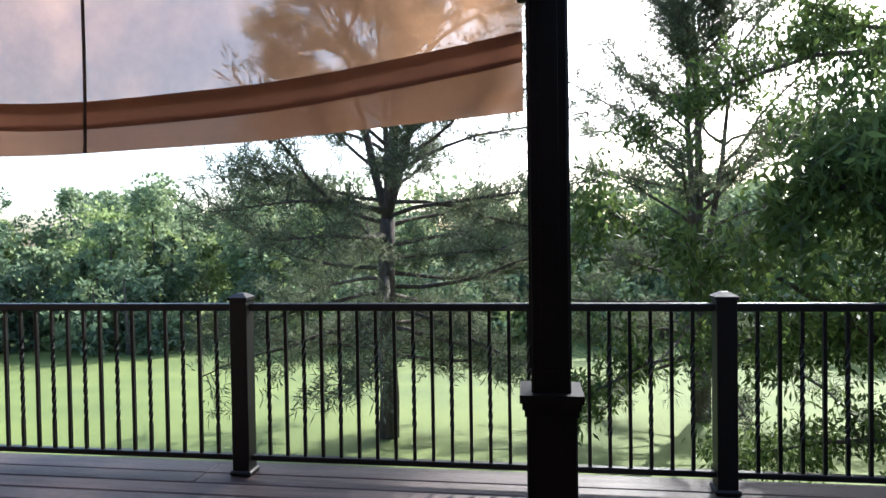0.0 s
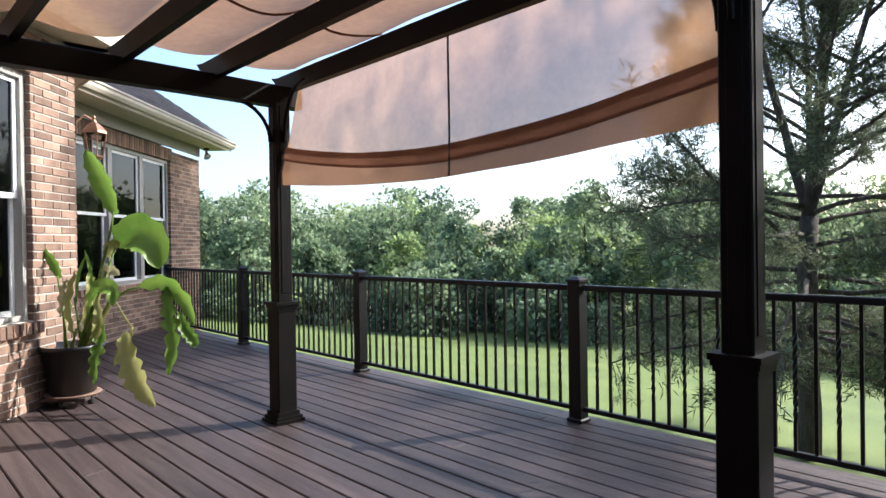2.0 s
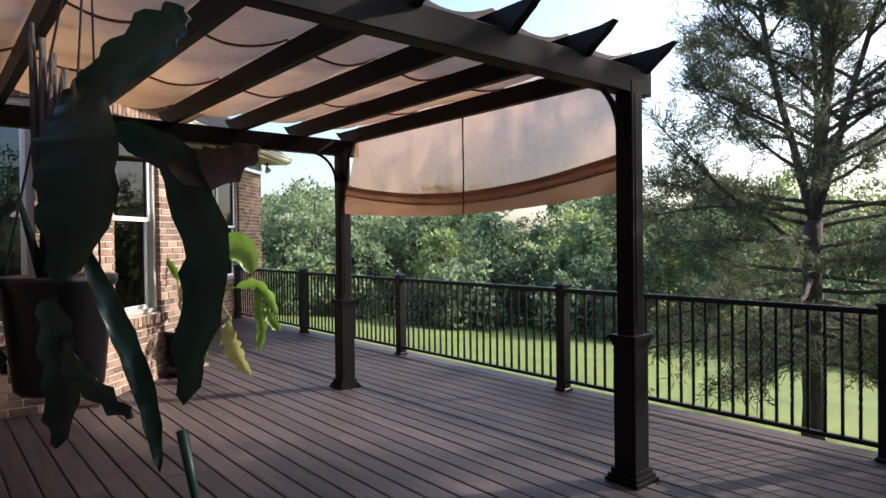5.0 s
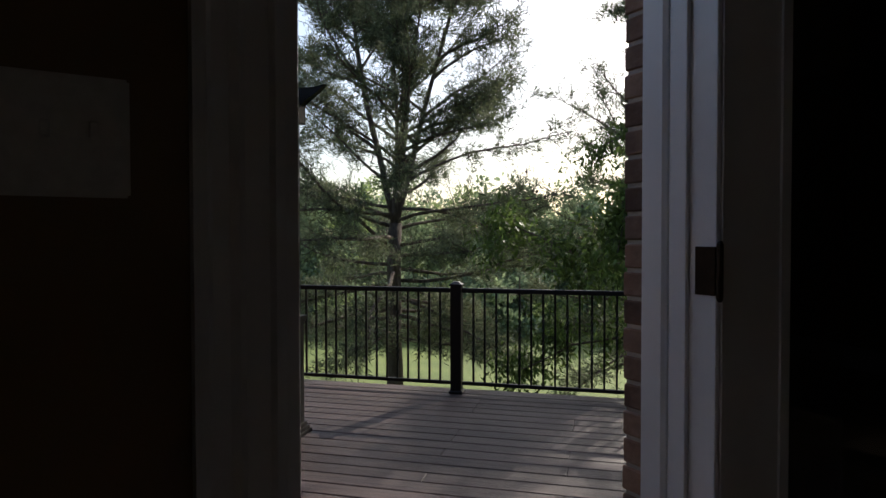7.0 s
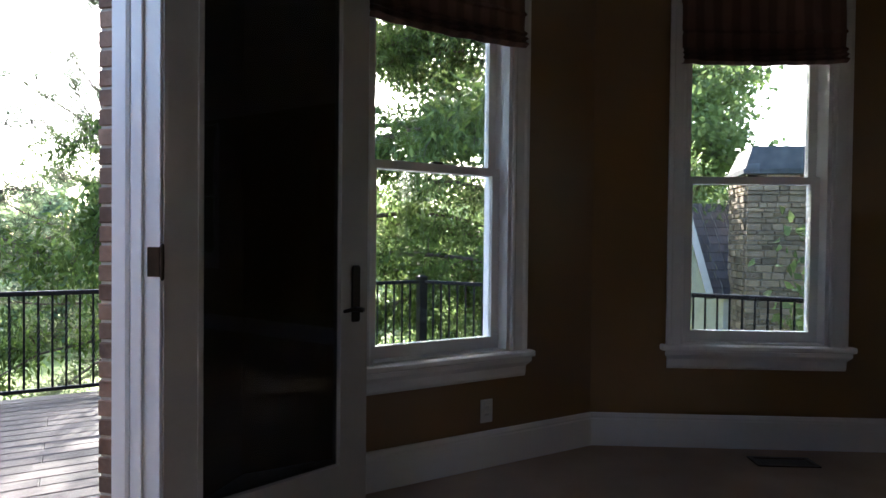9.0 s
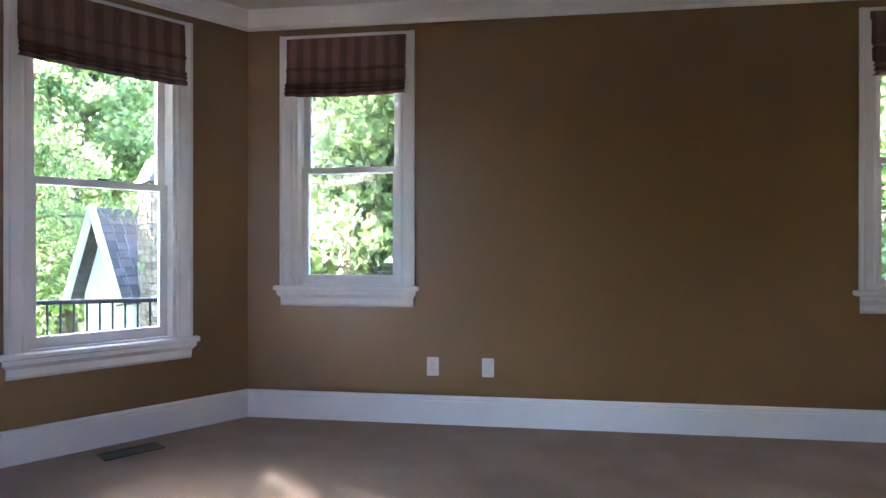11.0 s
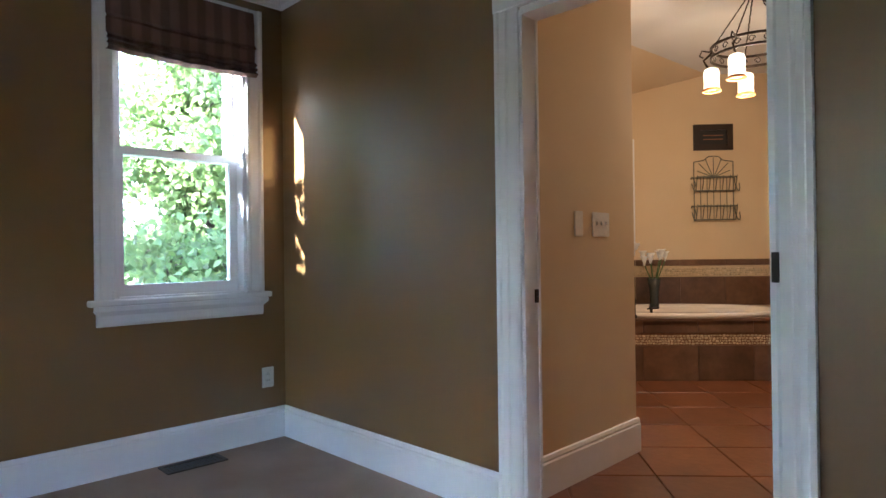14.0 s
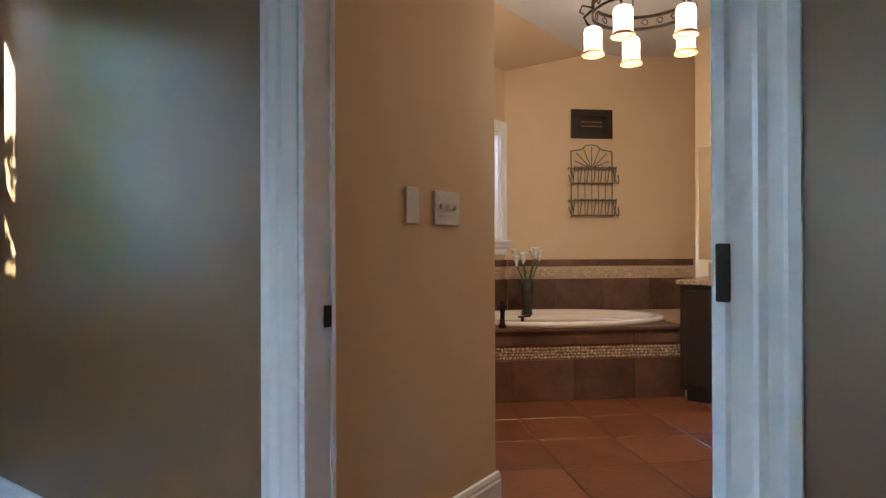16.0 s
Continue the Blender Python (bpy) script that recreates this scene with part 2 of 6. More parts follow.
def pierced(bm, u0, u1, z0, z1, v0, v1, holes, m):
    """A slab with holes (u0, u1, z0, z1) through it."""
    us = sorted({u0, u1, *[h[i] for h in holes for i in (0, 1) if u0 < h[i] < u1]})
    for a, b in zip(us, us[1:]):
        c = (a + b) / 2
        zs, spans = z0, []
        for h in sorted([h for h in holes if h[0] < c < h[1]], key=lambda h: h[2]):
            if h[2] > zs:
                spans.append((zs, h[2]))
            zs = max(zs, h[3])
        if zs < z1:
            spans.append((zs, z1))
        for s, e in spans:
            box(bm, (a, v0, s), (b, v1, e), m)


def structure(name, bm, material, label, category):
    ob = part(name, bm, material)
    return tagged(ob, label, category, kind="structure")


# ---------------------------------------------------------------- the plan
FZ, CZ = 0.245, 2.985          # indoor floor and ceiling
W0, K, AB, BC, CE = (2.2, -5.8), (4.326, -3.674), (6.277, -3.674), (7.79, -4.67), (8.015, -9.58)
EW = (1.2, -9.92)
NW = (1.2, -5.8)
T_IN, T_OUT = 0.15, 0.27       # plaster-and-stud thickness, then the brick skin outside it
WIN_A, WIN_B, WIN_C, WIN_D = (0.47, 1.47), (0.42, 1.42), (0.236, 1.16), (3.85, 4.77)
CAS = 0.10
HOLE_TOP = 2.72


def hole(w, z0):
    return (w[0] + CAS, w[1] - CAS, z0, HOLE_TOP)


mD, lD = along(W0, K)
mA, lA = along(K, AB)
mB, lB = along(AB, BC)
mC, lC = along(BC, CE)
mE, lE = along(CE, EW)
DOOR_U1 = (Vector((3.97, -4.03)) - Vector(W0)).length      # hinge side
DOOR_U0 = DOOR_U1 - 0.865
DOOR_TOP = 2.60
BATH_U0, BATH_U1 = 1.868, 2.808              # the opening to the bathroom, along the south wall
BATH_TOP = 2.345
T_S = 0.106                    # the thin wall between bedroom and bathroom

# ---------------------------------------------------------------- the bedroom shell
for nm, mm, ln, holes in (
        ("wall_door", mD, lD, [(DOOR_U0 - 0.096, DOOR_U1 + 0.036, 0, DOOR_TOP + 0.03)]),
        ("wall_north", mA, lA, [hole(WIN_A, 0.82)]),
        ("wall_bay", mB, lB, [hole(WIN_B, 0.82)]),
        ("wall_east", mC, lC, [hole(WIN_C, 1.13), hole(WIN_D, 1.13)]),
        ("wall_south", mE, lE, [(BATH_U0, BATH_U1, 0, BATH_TOP)])):
    bm = bmesh.new()
    pierced(bm, 0.0, ln, FZ - 0.02, CZ + 0.02, 0.0, T_S if nm == "wall_south" else T_IN, holes, mm)
    structure(nm, bm, M_OLIVE, "olive brown satin painted plaster bedroom wall", "wall")
for nm, a, b in (("wall_west", EW, NW), ("wall_northwest", NW, W0)):
    mm, ln = along(a, b)
    bm = bmesh.new()
    box(bm, (0, 0, FZ - 0.02), (ln, T_IN, CZ + 0.02), mm)
    structure(nm, bm, M_OLIVE, "olive brown painted plaster bedroom wall", "wall")

bm = bmesh.new()
outline = [W0, K, AB, BC, CE, EW, NW]
bm.faces.new([bm.verts.new((x, y, FZ)) for x, y in outline])
floor_ob = structure("floor", bm, M_CARPET, "worn beige cut pile wall to wall carpet", "floor")
bm = bmesh.new()
vs = [bm.verts.new((x * 1.0, y, CZ)) for x, y in outline]
bm.faces.new(vs)
structure("ceiling", bm, M_CEIL, "flat white painted bedroom ceiling", "ceiling")
bm = bmesh.new()
vs = [bm.verts.new((x, y, CZ + 0.2)) for x, y in ((0.6, -5.3), (2.1, -5.5), (4.2, -3.3), (6.4, -3.3), (8.2, -4.5), (8.5, -14.8), (0.6, -14.8))]
bm.faces.new(vs)
structure("roof_slab", bm, M_CEIL, "plain slab closing the house above the ceilings", "roof")


def profile_run(name, mm, runs, prof, material, label):
    """A moulding of the given (v, z) outline along stretches of a wall, v measured into the room."""
    bm = bmesh.new()
    for u0, u1 in runs:
        a = [bm.verts.new(mm @ Vector((u0, -v, z))) for v, z in prof]
        b = [bm.verts.new(mm @ Vector((u1, -v, z))) for v, z in prof]
        n = len(prof)
        for i in range(n):
            bm.faces.new((a[i], a[(i + 1) % n], b[(i + 1) % n], b[i]))
        bm.faces.new(a[::-1])
        bm.faces.new(b)
    return tagged(part(name, bm, material), label, "trim", kind="structure")


BASE = [(0, FZ), (0.018, FZ), (0.018, FZ + 0.15), (0.013, FZ + 0.158), (0.015, FZ + 0.168), (0.009, FZ + 0.183), (0, FZ + 0.187)]
CROWN = [(0, CZ - 0.115), (0.012, CZ - 0.112), (0.014, CZ - 0.09), (0.035, CZ - 0.07), (0.075, CZ - 0.028), (0.082, CZ - 0.01), (0.095, CZ - 0.001), (0, CZ - 0.001)]
for nm, mm, runs in (("door", mD, [(0, DOOR_U0 - 0.11), (DOOR_U1 + 0.11, lD)]), ("north", mA, [(0, lA)]), ("bay", mB, [(0, lB)]),
                     ("east", mC, [(0, lC)]), ("south", mE, [(0, BATH_U0 - 0.13), (BATH_U1 + 0.13, lE)])):
    profile_run("baseboard_" + nm, mm, runs, BASE, M_WTRIM, "tall white moulded wooden baseboard")
    profile_run("trim_crown_" + nm, mm, [(0, mm and {"door": lD, "north": lA, "bay": lB, "east": lC, "south": lE}[nm])], CROWN, M_WTRIM, "white crown moulding below the ceiling")


# ---------------------------------------------------------------- windows
def window(name, mm, w, z0, label, ext=True, sill_in=True, inner=M_WTRIM, outer=M_ETRIM, top=HOLE_TOP, cas=CAS, deep=T_OUT, meet=0.5):
    """A double-hung window in a hole: casing, stool and apron inside, two sashes with their panes, brick mould outside."""
    t = thing(name, label, "window", kind="structure")
    a, b = w[0] + cas, w[1] - cas
    if sill_in:
        for nm, u0, u1 in (("casing", w[0], a), ("casing", b, w[1])):
            bm = bmesh.new()
            pr = [(0, 0), (0, -0.022), (0.018, -0.024), (0.03, -0.016), (0.075, -0.014), (0.088, -0.02), (cas, -0.016), (cas, 0)]
            if u0 == b:
                pr = [(cas - x, y) for x, y in pr]
            lo = [bm.verts.new(mm @ Vector((u0 + x, y, z0 + 0.012))) for x, y in pr]
            hi = [bm.verts.new(mm @ Vector((u0 + x, y, top + cas))) for x, y in pr]
            for i in range(len(pr)):
                bm.faces.new((lo[i], lo[(i + 1) % len(pr)], hi[(i + 1) % len(pr)], hi[i]))
            bm.faces.new(lo)
            bm.faces.new(hi[::-1])
            part(nm, bm, inner, t)
        boxpart("head_casing", (a, -0.02, top), (b, 0, top + cas), inner, t, mm, 0.003)
        boxpart("stool", (w[0] - 0.035, -0.055, z0 - 0.02), (w[1] + 0.035, 0.0, z0 + 0.012), inner, t, mm, 0.006)
        bm = bmesh.new()
        pr = [(0, z0 - 0.022), (-0.045, z0 - 0.022), (-0.042, z0 - 0.045), (-0.022, z0 - 0.07), (-0.02, z0 - 0.11), (-0.012, z0 - 0.125), (0, z0 - 0.125)]
        n = len(pr)
        lo = [bm.verts.new(mm @ Vector((w[0] - 0.015 + (0.022 if abs(y) < 0.03 else 0), y, z))) for y, z in pr]
        hi = [bm.verts.new(mm @ Vector((w[1] + 0.015 - (0.022 if abs(y) < 0.03 else 0), y, z))) for y, z in pr]
        for i in range(n):
            bm.faces.new((lo[i], lo[(i + 1) % n], hi[(i + 1) % n], hi[i]))
        bm.faces.new(lo[::-1])
        bm.faces.new(hi)
        part("apron", bm, inner, t)
    # lining of the hole
    bm = bmesh.new()
    for u0, u1, s, e in ((a, a + 0.02, z0, top), (b - 0.02, b, z0, top), (a + 0.02, b - 0.02, z0, z0 + 0.02), (a + 0.02, b - 0.02, top - 0.02, top)):
        box(bm, (u0, 0.001, s), (u1, deep - 0.05, e), mm)
    part("jamb_lining", bm, inner, t)
    zm = z0 + (top - z0) * meet
    for nm, v, s, e in (("upper_sash", 0.12, zm - 0.02, top - 0.02), ("lower_sash", 0.078, z0 + 0.02, zm + 0.02)):
        bm = bmesh.new()
        st, lo_r, hi_r = 0.045, (0.06 if nm == "lower_sash" else 0.04), (0.04 if nm == "lower_sash" else 0.05)
        for u0, u1, c, d in ((a + 0.02, a + 0.02 + st, s, e), (b - 0.02 - st, b - 0.02, s, e), (a + 0.02 + st, b - 0.02 - st, s, s + lo_r), (a + 0.02 + st, b - 0.02 - st, e - hi_r, e)):
            box(bm, (u0, v, c), (u1, v + 0.04, d), mm)
        sash = part(nm, bm, inner, t)
        bm = bmesh.new()
        box(bm, (a + 0.02 + st, v + 0.018, s + lo_r), (b - 0.02 - st, v + 0.023, e - hi_r), mm)
        pane = part("pane", bm, M_GLASS, sash, "clear glass pane")
        pane.visible_shadow = False
    boxpart("sash_lock", ((a + b) / 2 - 0.03, 0.07, zm + 0.02), ((a + b) / 2 + 0.03, 0.112, zm + 0.032), M_BRONZE, t, mm, 0.004)
    if ext:
        bm = bmesh.new()
        for u0, u1, s, e in ((a - 0.04, a + 0.012, z0, top + 0.04), (b - 0.012, b + 0.04, z0, top + 0.04), (a + 0.012, b - 0.012, top - 0.02, top + 0.04)):
            box(bm, (u0, T_IN + 0.012, s), (u1, deep - 0.05, e), mm)
        part("brick_mould", bm, outer, t)
    return t


window("window_1", mA, WIN_A, 0.82, "white double hung window beside the open glass door")
window("window_2", mB, WIN_B, 0.82, "white double hung window in the angled bay wall")
window("window_3", mC, WIN_C, 1.13, "white double hung window with a high sill")
window("window_4", mC, WIN_D, 1.13, "white double hung window near the room corner")

# ---------------------------------------------------------------- ground
bm = bmesh.new()
gx = [-1500, -300, -120, -60, -30, -12, 0, 12, 30, 60, 120, 300, 1500]
gy = [-1500, -200, -60, -20, -6, 0, 6, 14, 26, 40, 60, 100, 300, 1500]


def ground_z(x, y):
    """The lawn falls away from the house, then lies level."""
    d = max(0.0, min(1.0, (y + 2) / 40))
    return -2.6 - 3.2 * (d * d * (3 - 2 * d))


rows = [[bm.verts.new((x, y, ground_z(x, y))) for x in gx] for y in gy]
for r0, r1 in zip(rows, rows[1:]):
    for i in range(len(gx) - 1):
        bm.faces.new((r0[i], r0[i + 1], r1[i + 1], r1[i]))
structure("ground", bm, M_GRASS, "sunlit mown green lawn sloping away from the deck", "ground")

# ---------------------------------------------------------------- foliage helpers
def leaf_mesh(name, base, way, length, width, material, fold=0.25, seed=1):
    """Many pointed leaves in one mesh: base points, directions, lengths and widths."""
    rng = np.random.default_rng(seed)
    n = len(base)
    side = np.cross(way, rng.normal(size=(n, 3)))
    side /= np.linalg.norm(side, axis=1)[:, None] + 1e-9
    nrm = np.cross(way, side)
    l, w = length[:, None], width[:, None]
    v = np.empty((n, 4, 3))
    v[:, 0] = base
    v[:, 1] = base + way * l * 0.45 + side * w * 0.5 + nrm * w * fold
    v[:, 2] = base + way * l
    v[:, 3] = base + way * l * 0.45 - side * w * 0.5 + nrm * w * fold
    me = bpy.data.meshes.new(name)
    me.vertices.add(n * 4)
    me.vertices.foreach_set("co", v.ravel())
    me.loops.add(n * 4)
    me.loops.foreach_set("vertex_index", np.arange(n * 4))
    me.polygons.add(n)
    me.polygons.foreach_set("loop_start", np.arange(0, n * 4, 4))
    me.polygons.foreach_set("loop_total", np.full(n, 4))
    me.update()
    me.validate()
    me.materials.append(material)
    return me


def unit(a):
    return a / (np.linalg.norm(a, axis=-1, keepdims=True) + 1e-9)


def wander(rng, p, d, length, n, bend=0.2, lift=0.0):
    """A crooked line of n + 1 points."""
    pts = [np.array(p, float)]
    d = np.array(d, float)
    for _ in range(n):
        d = d + rng.normal(size=3) * bend + np.array([0, 0, lift])
        d /= np.linalg.norm(d)
        pts.append(pts[-1] + d * length / n)
    return pts


def pine(x, y, z0, top, seed, label, reach=5.0, nb=96, twigs=5):
    """A trunk that breaks into steep leaders, drooping limbs below and rising limbs above, tufts of needles along the twigs."""
    rng = np.random.default_rng(seed)
    t = thing("pine_tree", label, "tree", "pines below the deck", pose(x, y, z0))
    bm = bmesh.new()
    h = top - z0
    fork = 0.34 * h
    trunk = [(rng.normal() * 0.03 * min(1, k), rng.normal() * 0.03 * min(1, k), fork * k / 5) for k in range(6)]
    tube(bm, trunk, [0.25, 0.23, 0.215, 0.205, 0.195, 0.185], 12)
    leaders = []
    for k, (lean, a, r0, tall) in enumerate(((0.05, 0.3, 0.15, 1.0), (0.24, 3.3, 0.11, 0.86), (0.30, 0.1, 0.10, 0.80), (0.28, 1.9, 0.09, 0.74))):
        p = wander(rng, trunk[-1], (lean * math.cos(a), lean * math.sin(a), 1), (h - fork) * tall, 9, 0.05, 0.07)
        tube(bm, p, list(np.linspace(r0, 0.022, 10)), 8)
        leaders.append(p)
    base, way, ln, wd = [], [], [], []

    def clump(p, d, size, count):
        dirs = unit(rng.normal(size=(count, 3)) + np.array(d) * 1.1 + np.array([0, 0, 0.3]))
        base.append(np.repeat([p], count, 0) + rng.normal(size=(count, 3)) * size * 0.25)
        way.append(dirs)
        ln.append(rng.uniform(0.6, 1.1, count) * size)
        wd.append(np.full(count, 0.022))

    for k in range(nb):
        f = (k + rng.random()) / nb
        z = 0.13 * h + f * 0.86 * h
        if z < fork:
            o = np.array([0, 0, z])
        else:
            fits = [L for L in leaders if L[-1][2] > z]
            L = fits[rng.integers(len(fits))] if fits else leaders[0]
            q = min(0.999, (z - fork) / (L[-1][2] - fork)) * (len(L) - 1)
            i = min(int(q), len(L) - 2)
            o = L[i] + (L[i + 1] - L[i]) * (q - i)
        a = k * 2.399 + rng.normal() * 0.4
        up = rng.uniform(-0.22, 0.05) if f < 0.16 else (rng.uniform(0.0, 0.4) if f < 0.3 else 0.35 + 0.7 * f)
        shape = 0.72 + 1.9 * f if f < 0.16 else 1.03 - 0.80 * (f - 0.16)
        length = reach * shape * rng.uniform(0.68, 1.08)
        pts = wander(rng, o, (math.cos(a), math.sin(a), up), length, 7, 0.10, 0.0 if f > 0.16 else -0.02)
        tube(bm, pts, list(np.linspace(0.066 * (1 - 0.5 * f), 0.012, 8)), 6)
        for i in range(3 if f < 0.6 else 2, 8):
            for _ in range(twigs):
                side = unit(rng.normal(size=3) * (1, 1, 0.45) + unit(pts[i] - pts[i - 1]) * 0.9)
                sl = rng.uniform(0.35, 0.9) * (0.5 + length / 7)
                tw = wander(rng, pts[i] + (pts[i - 1] - pts[i]) * rng.random(), side, sl, 3, 0.2, 0.07)
                tube(bm, tw, [0.013, 0.010, 0.007, 0.004], 3, False)
                for q in tw[1:]:
                    for _ in range(2):
                        clump(q + rng.normal(size=3) * 0.07, side, rng.uniform(0.20, 0.33), 11)
    part("trunk", bm, M_BARK, t, "grey brown bark trunk and limbs", True)
    me = leaf_mesh("crown", np.concatenate(base), np.concatenate(way), np.concatenate(ln), np.concatenate(wd), M_NEEDLE, 0.1, seed)
    crown = new("crown", me)
    crown.parent = t
    # cones among the twigs
    bm = bmesh.new()
    for _ in range(260):
        c = base[rng.integers(len(base))][0]
        if c[2] > 0.33 * h:
            lathe(bm, [(0.005, -0.05), (0.036, -0.02), (0.030, 0.03), (0.004, 0.06)], 5, c)
    scatter = part("cone_scatter", bm, M_BARK, t, "dark brown pine cones")
    scatter["kind"] = "stuff"
    return t


def broadleaf(name, x, y, z0, top, reach, seed, label, material, leaves=45000, size=0.11, droop=0.5, low=0.25, group="broadleaf trees", narrow=0.42, trunk_r=0.2):
    rng = np.random.default_rng(seed)
    t = thing(name, label, "tree", group, pose(x, y, z0))
    bm = bmesh.new()
    h = top - z0
    trunk = wander(rng, (0, 0, 0), (0, 0, 1), h * 0.82, 8, 0.05, 0.1)
    tube(bm, trunk, list(np.linspace(trunk_r, trunk_r * 0.25, 9)), 10)
    tips = []
    for k in range(46):
        f = (k + rng.random()) / 46
        q = (low + (1 - low) * f) * 7.9
        i = min(int(q), 7)
        o = trunk[i] + (trunk[i + 1] - trunk[i]) * (q - i)
        a = k * 2.399 + rng.normal() * 0.3
        length = reach * math.sqrt(max(0.12, 1 - (f * 1.0 - 0.15) ** 2)) * rng.uniform(0.6, 1.1)
        pts = wander(rng, o, (math.cos(a), math.sin(a), 0.15 + 0.6 * f), length, 6, 0.16, 0.0 - 0.05 * droop)
        tube(bm, pts, list(np.linspace(0.07 * trunk_r / 0.2, 0.012, 7)), 6)
        for i in range(2, 7):
            for _ in range(4):
                d = unit(rng.normal(size=3) * (1, 1, 0.6) + unit(pts[i] - pts[i - 1]) * 0.6)
                tw = wander(rng, pts[i], d, rng.uniform(0.4, 1.1), 3, 0.2, -0.12 * droop)
                tube(bm, tw, [0.012, 0.009, 0.006, 0.003], 3, False)
                tips += tw[1:]
    part("trunk", bm, M_BARK, t, "grey brown trunk with spreading limbs", True)
    tips = np.array(tips)
    pick = rng.integers(len(tips), size=leaves)
    base = tips[pick] + rng.normal(size=(leaves, 3)) * 0.16
    way = unit(rng.normal(size=(leaves, 3)) + np.array([0, 0, -1.2 * droop]))
    crown = new("crown", leaf_mesh("crown", base, way, rng.uniform(0.7, 1.25, leaves) * size, rng.uniform(0.8, 1.2, leaves) * size * narrow, material, 0.2, seed))
    crown.parent = t
    return t


# ---------------------------------------------------------------- trees
pine(-1.85, 11.2, ground_z(0, 11.2) - 0.05, 11.8, 11, "tall grey green pine with a forked trunk and rising limbs", 5.4, 108)
pine(6.0, 14.2, ground_z(6, 14.2) - 0.05, 8.6, 12, "dark open crowned pine beyond the railing", 5.8, 64, 4)
broadleaf("oak_tree", 7.8, 5.3, ground_z(8, 5.3) - 0.05, 13.2, 6.0, 21, "leafy oak with narrow drooping green leaves", M_LEAF, 135000, 0.155, 0.9, 0.08, narrow=0.3)
broadleaf("oak_tree", 13.0, 5.5, ground_z(13, 5.5) - 0.05, 12.6, 5.2, 22, "spreading oak with bright backlit leaves", M_LEAF2, 68000, 0.155, 0.7, 0.08, narrow=0.34)
broadleaf("maple_tree", 15.4, -5.4, -2.65, 6.4, 3.4, 23, "young maple with light green leaves", M_LEAF2, 50000, 0.13, 0.4, 0.10, narrow=0.7)
broadleaf("maple_tree", 13.8, -12.0, -2.65, 4.6, 3.6, 24, "young maple with light green leaves", M_LEAF2, 64000, 0.13, 0.4, 0.10, narrow=0.7)
broadleaf("maple_tree", 18.8, 6.4, -3.0, 8.6, 4.0, 25, "tall tree with pale hazy leaves", M_LEAF2, 26000, 0.2, 0.4, 0.15, narrow=0.7)

# maple added where its crown keeps the sun off the bathroom window
broadleaf("maple_tree", 12.2, -5.0, -2.65, 10.6, 2.6, 26, "slender light green maple added to block the sun", M_LEAF2, 92000, 0.13, 0.4, 0.25, narrow=0.7, trunk_r=0.12)

# far woods all round the lawn: tall rounded crowns behind, low bushy growth along the edge
rng = np.random.default_rng(5)
leaves_of = {0: [], 1: [], 2: []}
bm = bmesh.new()
for k in range(430):
    a = rng.uniform(0.25, math.pi + 0.30)
    edge = k % 4 == 0
    r = rng.uniform(35, 43) if edge else 40 + 28 * rng.uniform(0, 1) ** 0.8
    x, y = r * math.cos(a) * 1.25, r * math.sin(a)
    if y < 20 and x > -30:
        continue
    z = ground_z(x, y)
    h = rng.uniform(2.8, 6.0) if edge else rng.uniform(6.0, 12.5) + (r - 41) * 0.10
    w = h * (rng.uniform(0.45, 0.65) if edge else rng.uniform(0.20, 0.36))
    tube(bm, [(x, y, z), (x + rng.normal() * 0.3, y, z + h * 0.85)], [0.16, 0.04], 5, False)
    n, m_ = (800, 12) if edge else (1600, 26)
    up = rng.uniform(0, 1, m_) ** (1.0 if edge else 0.75)
    ang = rng.uniform(0, math.tau, m_)
    wide = w * np.sqrt(np.clip(1 - (2 * up - 0.85) ** 2 / 1.6, 0.05, 1)) * rng.uniform(0.25, 0.95, m_)
    blobs = np.stack((x + wide * np.cos(ang), y + wide * np.sin(ang), z + h * (0.06 + 0.85 * up)), 1)
    size = w * rng.uniform(0.16, 0.40, m_)
    pick = rng.integers(m_, size=n)
    d = unit(rng.normal(size=(n, 3)))
    base = blobs[pick] + d * size[pick, None] * rng.uniform(0.6, 1.05, (n, 1)) * (1, 1, 0.8)
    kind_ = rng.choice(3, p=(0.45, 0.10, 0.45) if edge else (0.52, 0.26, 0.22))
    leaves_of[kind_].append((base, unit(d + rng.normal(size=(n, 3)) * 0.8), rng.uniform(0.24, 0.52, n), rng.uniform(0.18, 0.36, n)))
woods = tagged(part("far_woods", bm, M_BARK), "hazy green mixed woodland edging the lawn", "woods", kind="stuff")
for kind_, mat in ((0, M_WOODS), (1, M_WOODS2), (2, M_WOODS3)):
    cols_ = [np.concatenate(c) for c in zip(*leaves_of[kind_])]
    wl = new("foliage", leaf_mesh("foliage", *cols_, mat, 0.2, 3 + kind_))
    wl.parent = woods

# ---------------------------------------------------------------- railing
rail = thing("deck_railing", "black metal deck railing with plain and twisted balusters", "railing")
RAIL_PTS = [(-7.6, 0.0), (-5.02, 0.0), (-2.51, 0.0), (0.0, 0.0), (2.51, 0.0), (4.85, 0.0), (7.19, 0.0), (8.3, -1.85), (9.4, -3.7)]


def post_mesh():
    bm = bmesh.new()
    box(bm, (-0.048, -0.048, 0.0), (0.048, 0.048, 0.955))
    rounded(bm, 0.004)
    return mesh_of("post", bm, M_RAIL)


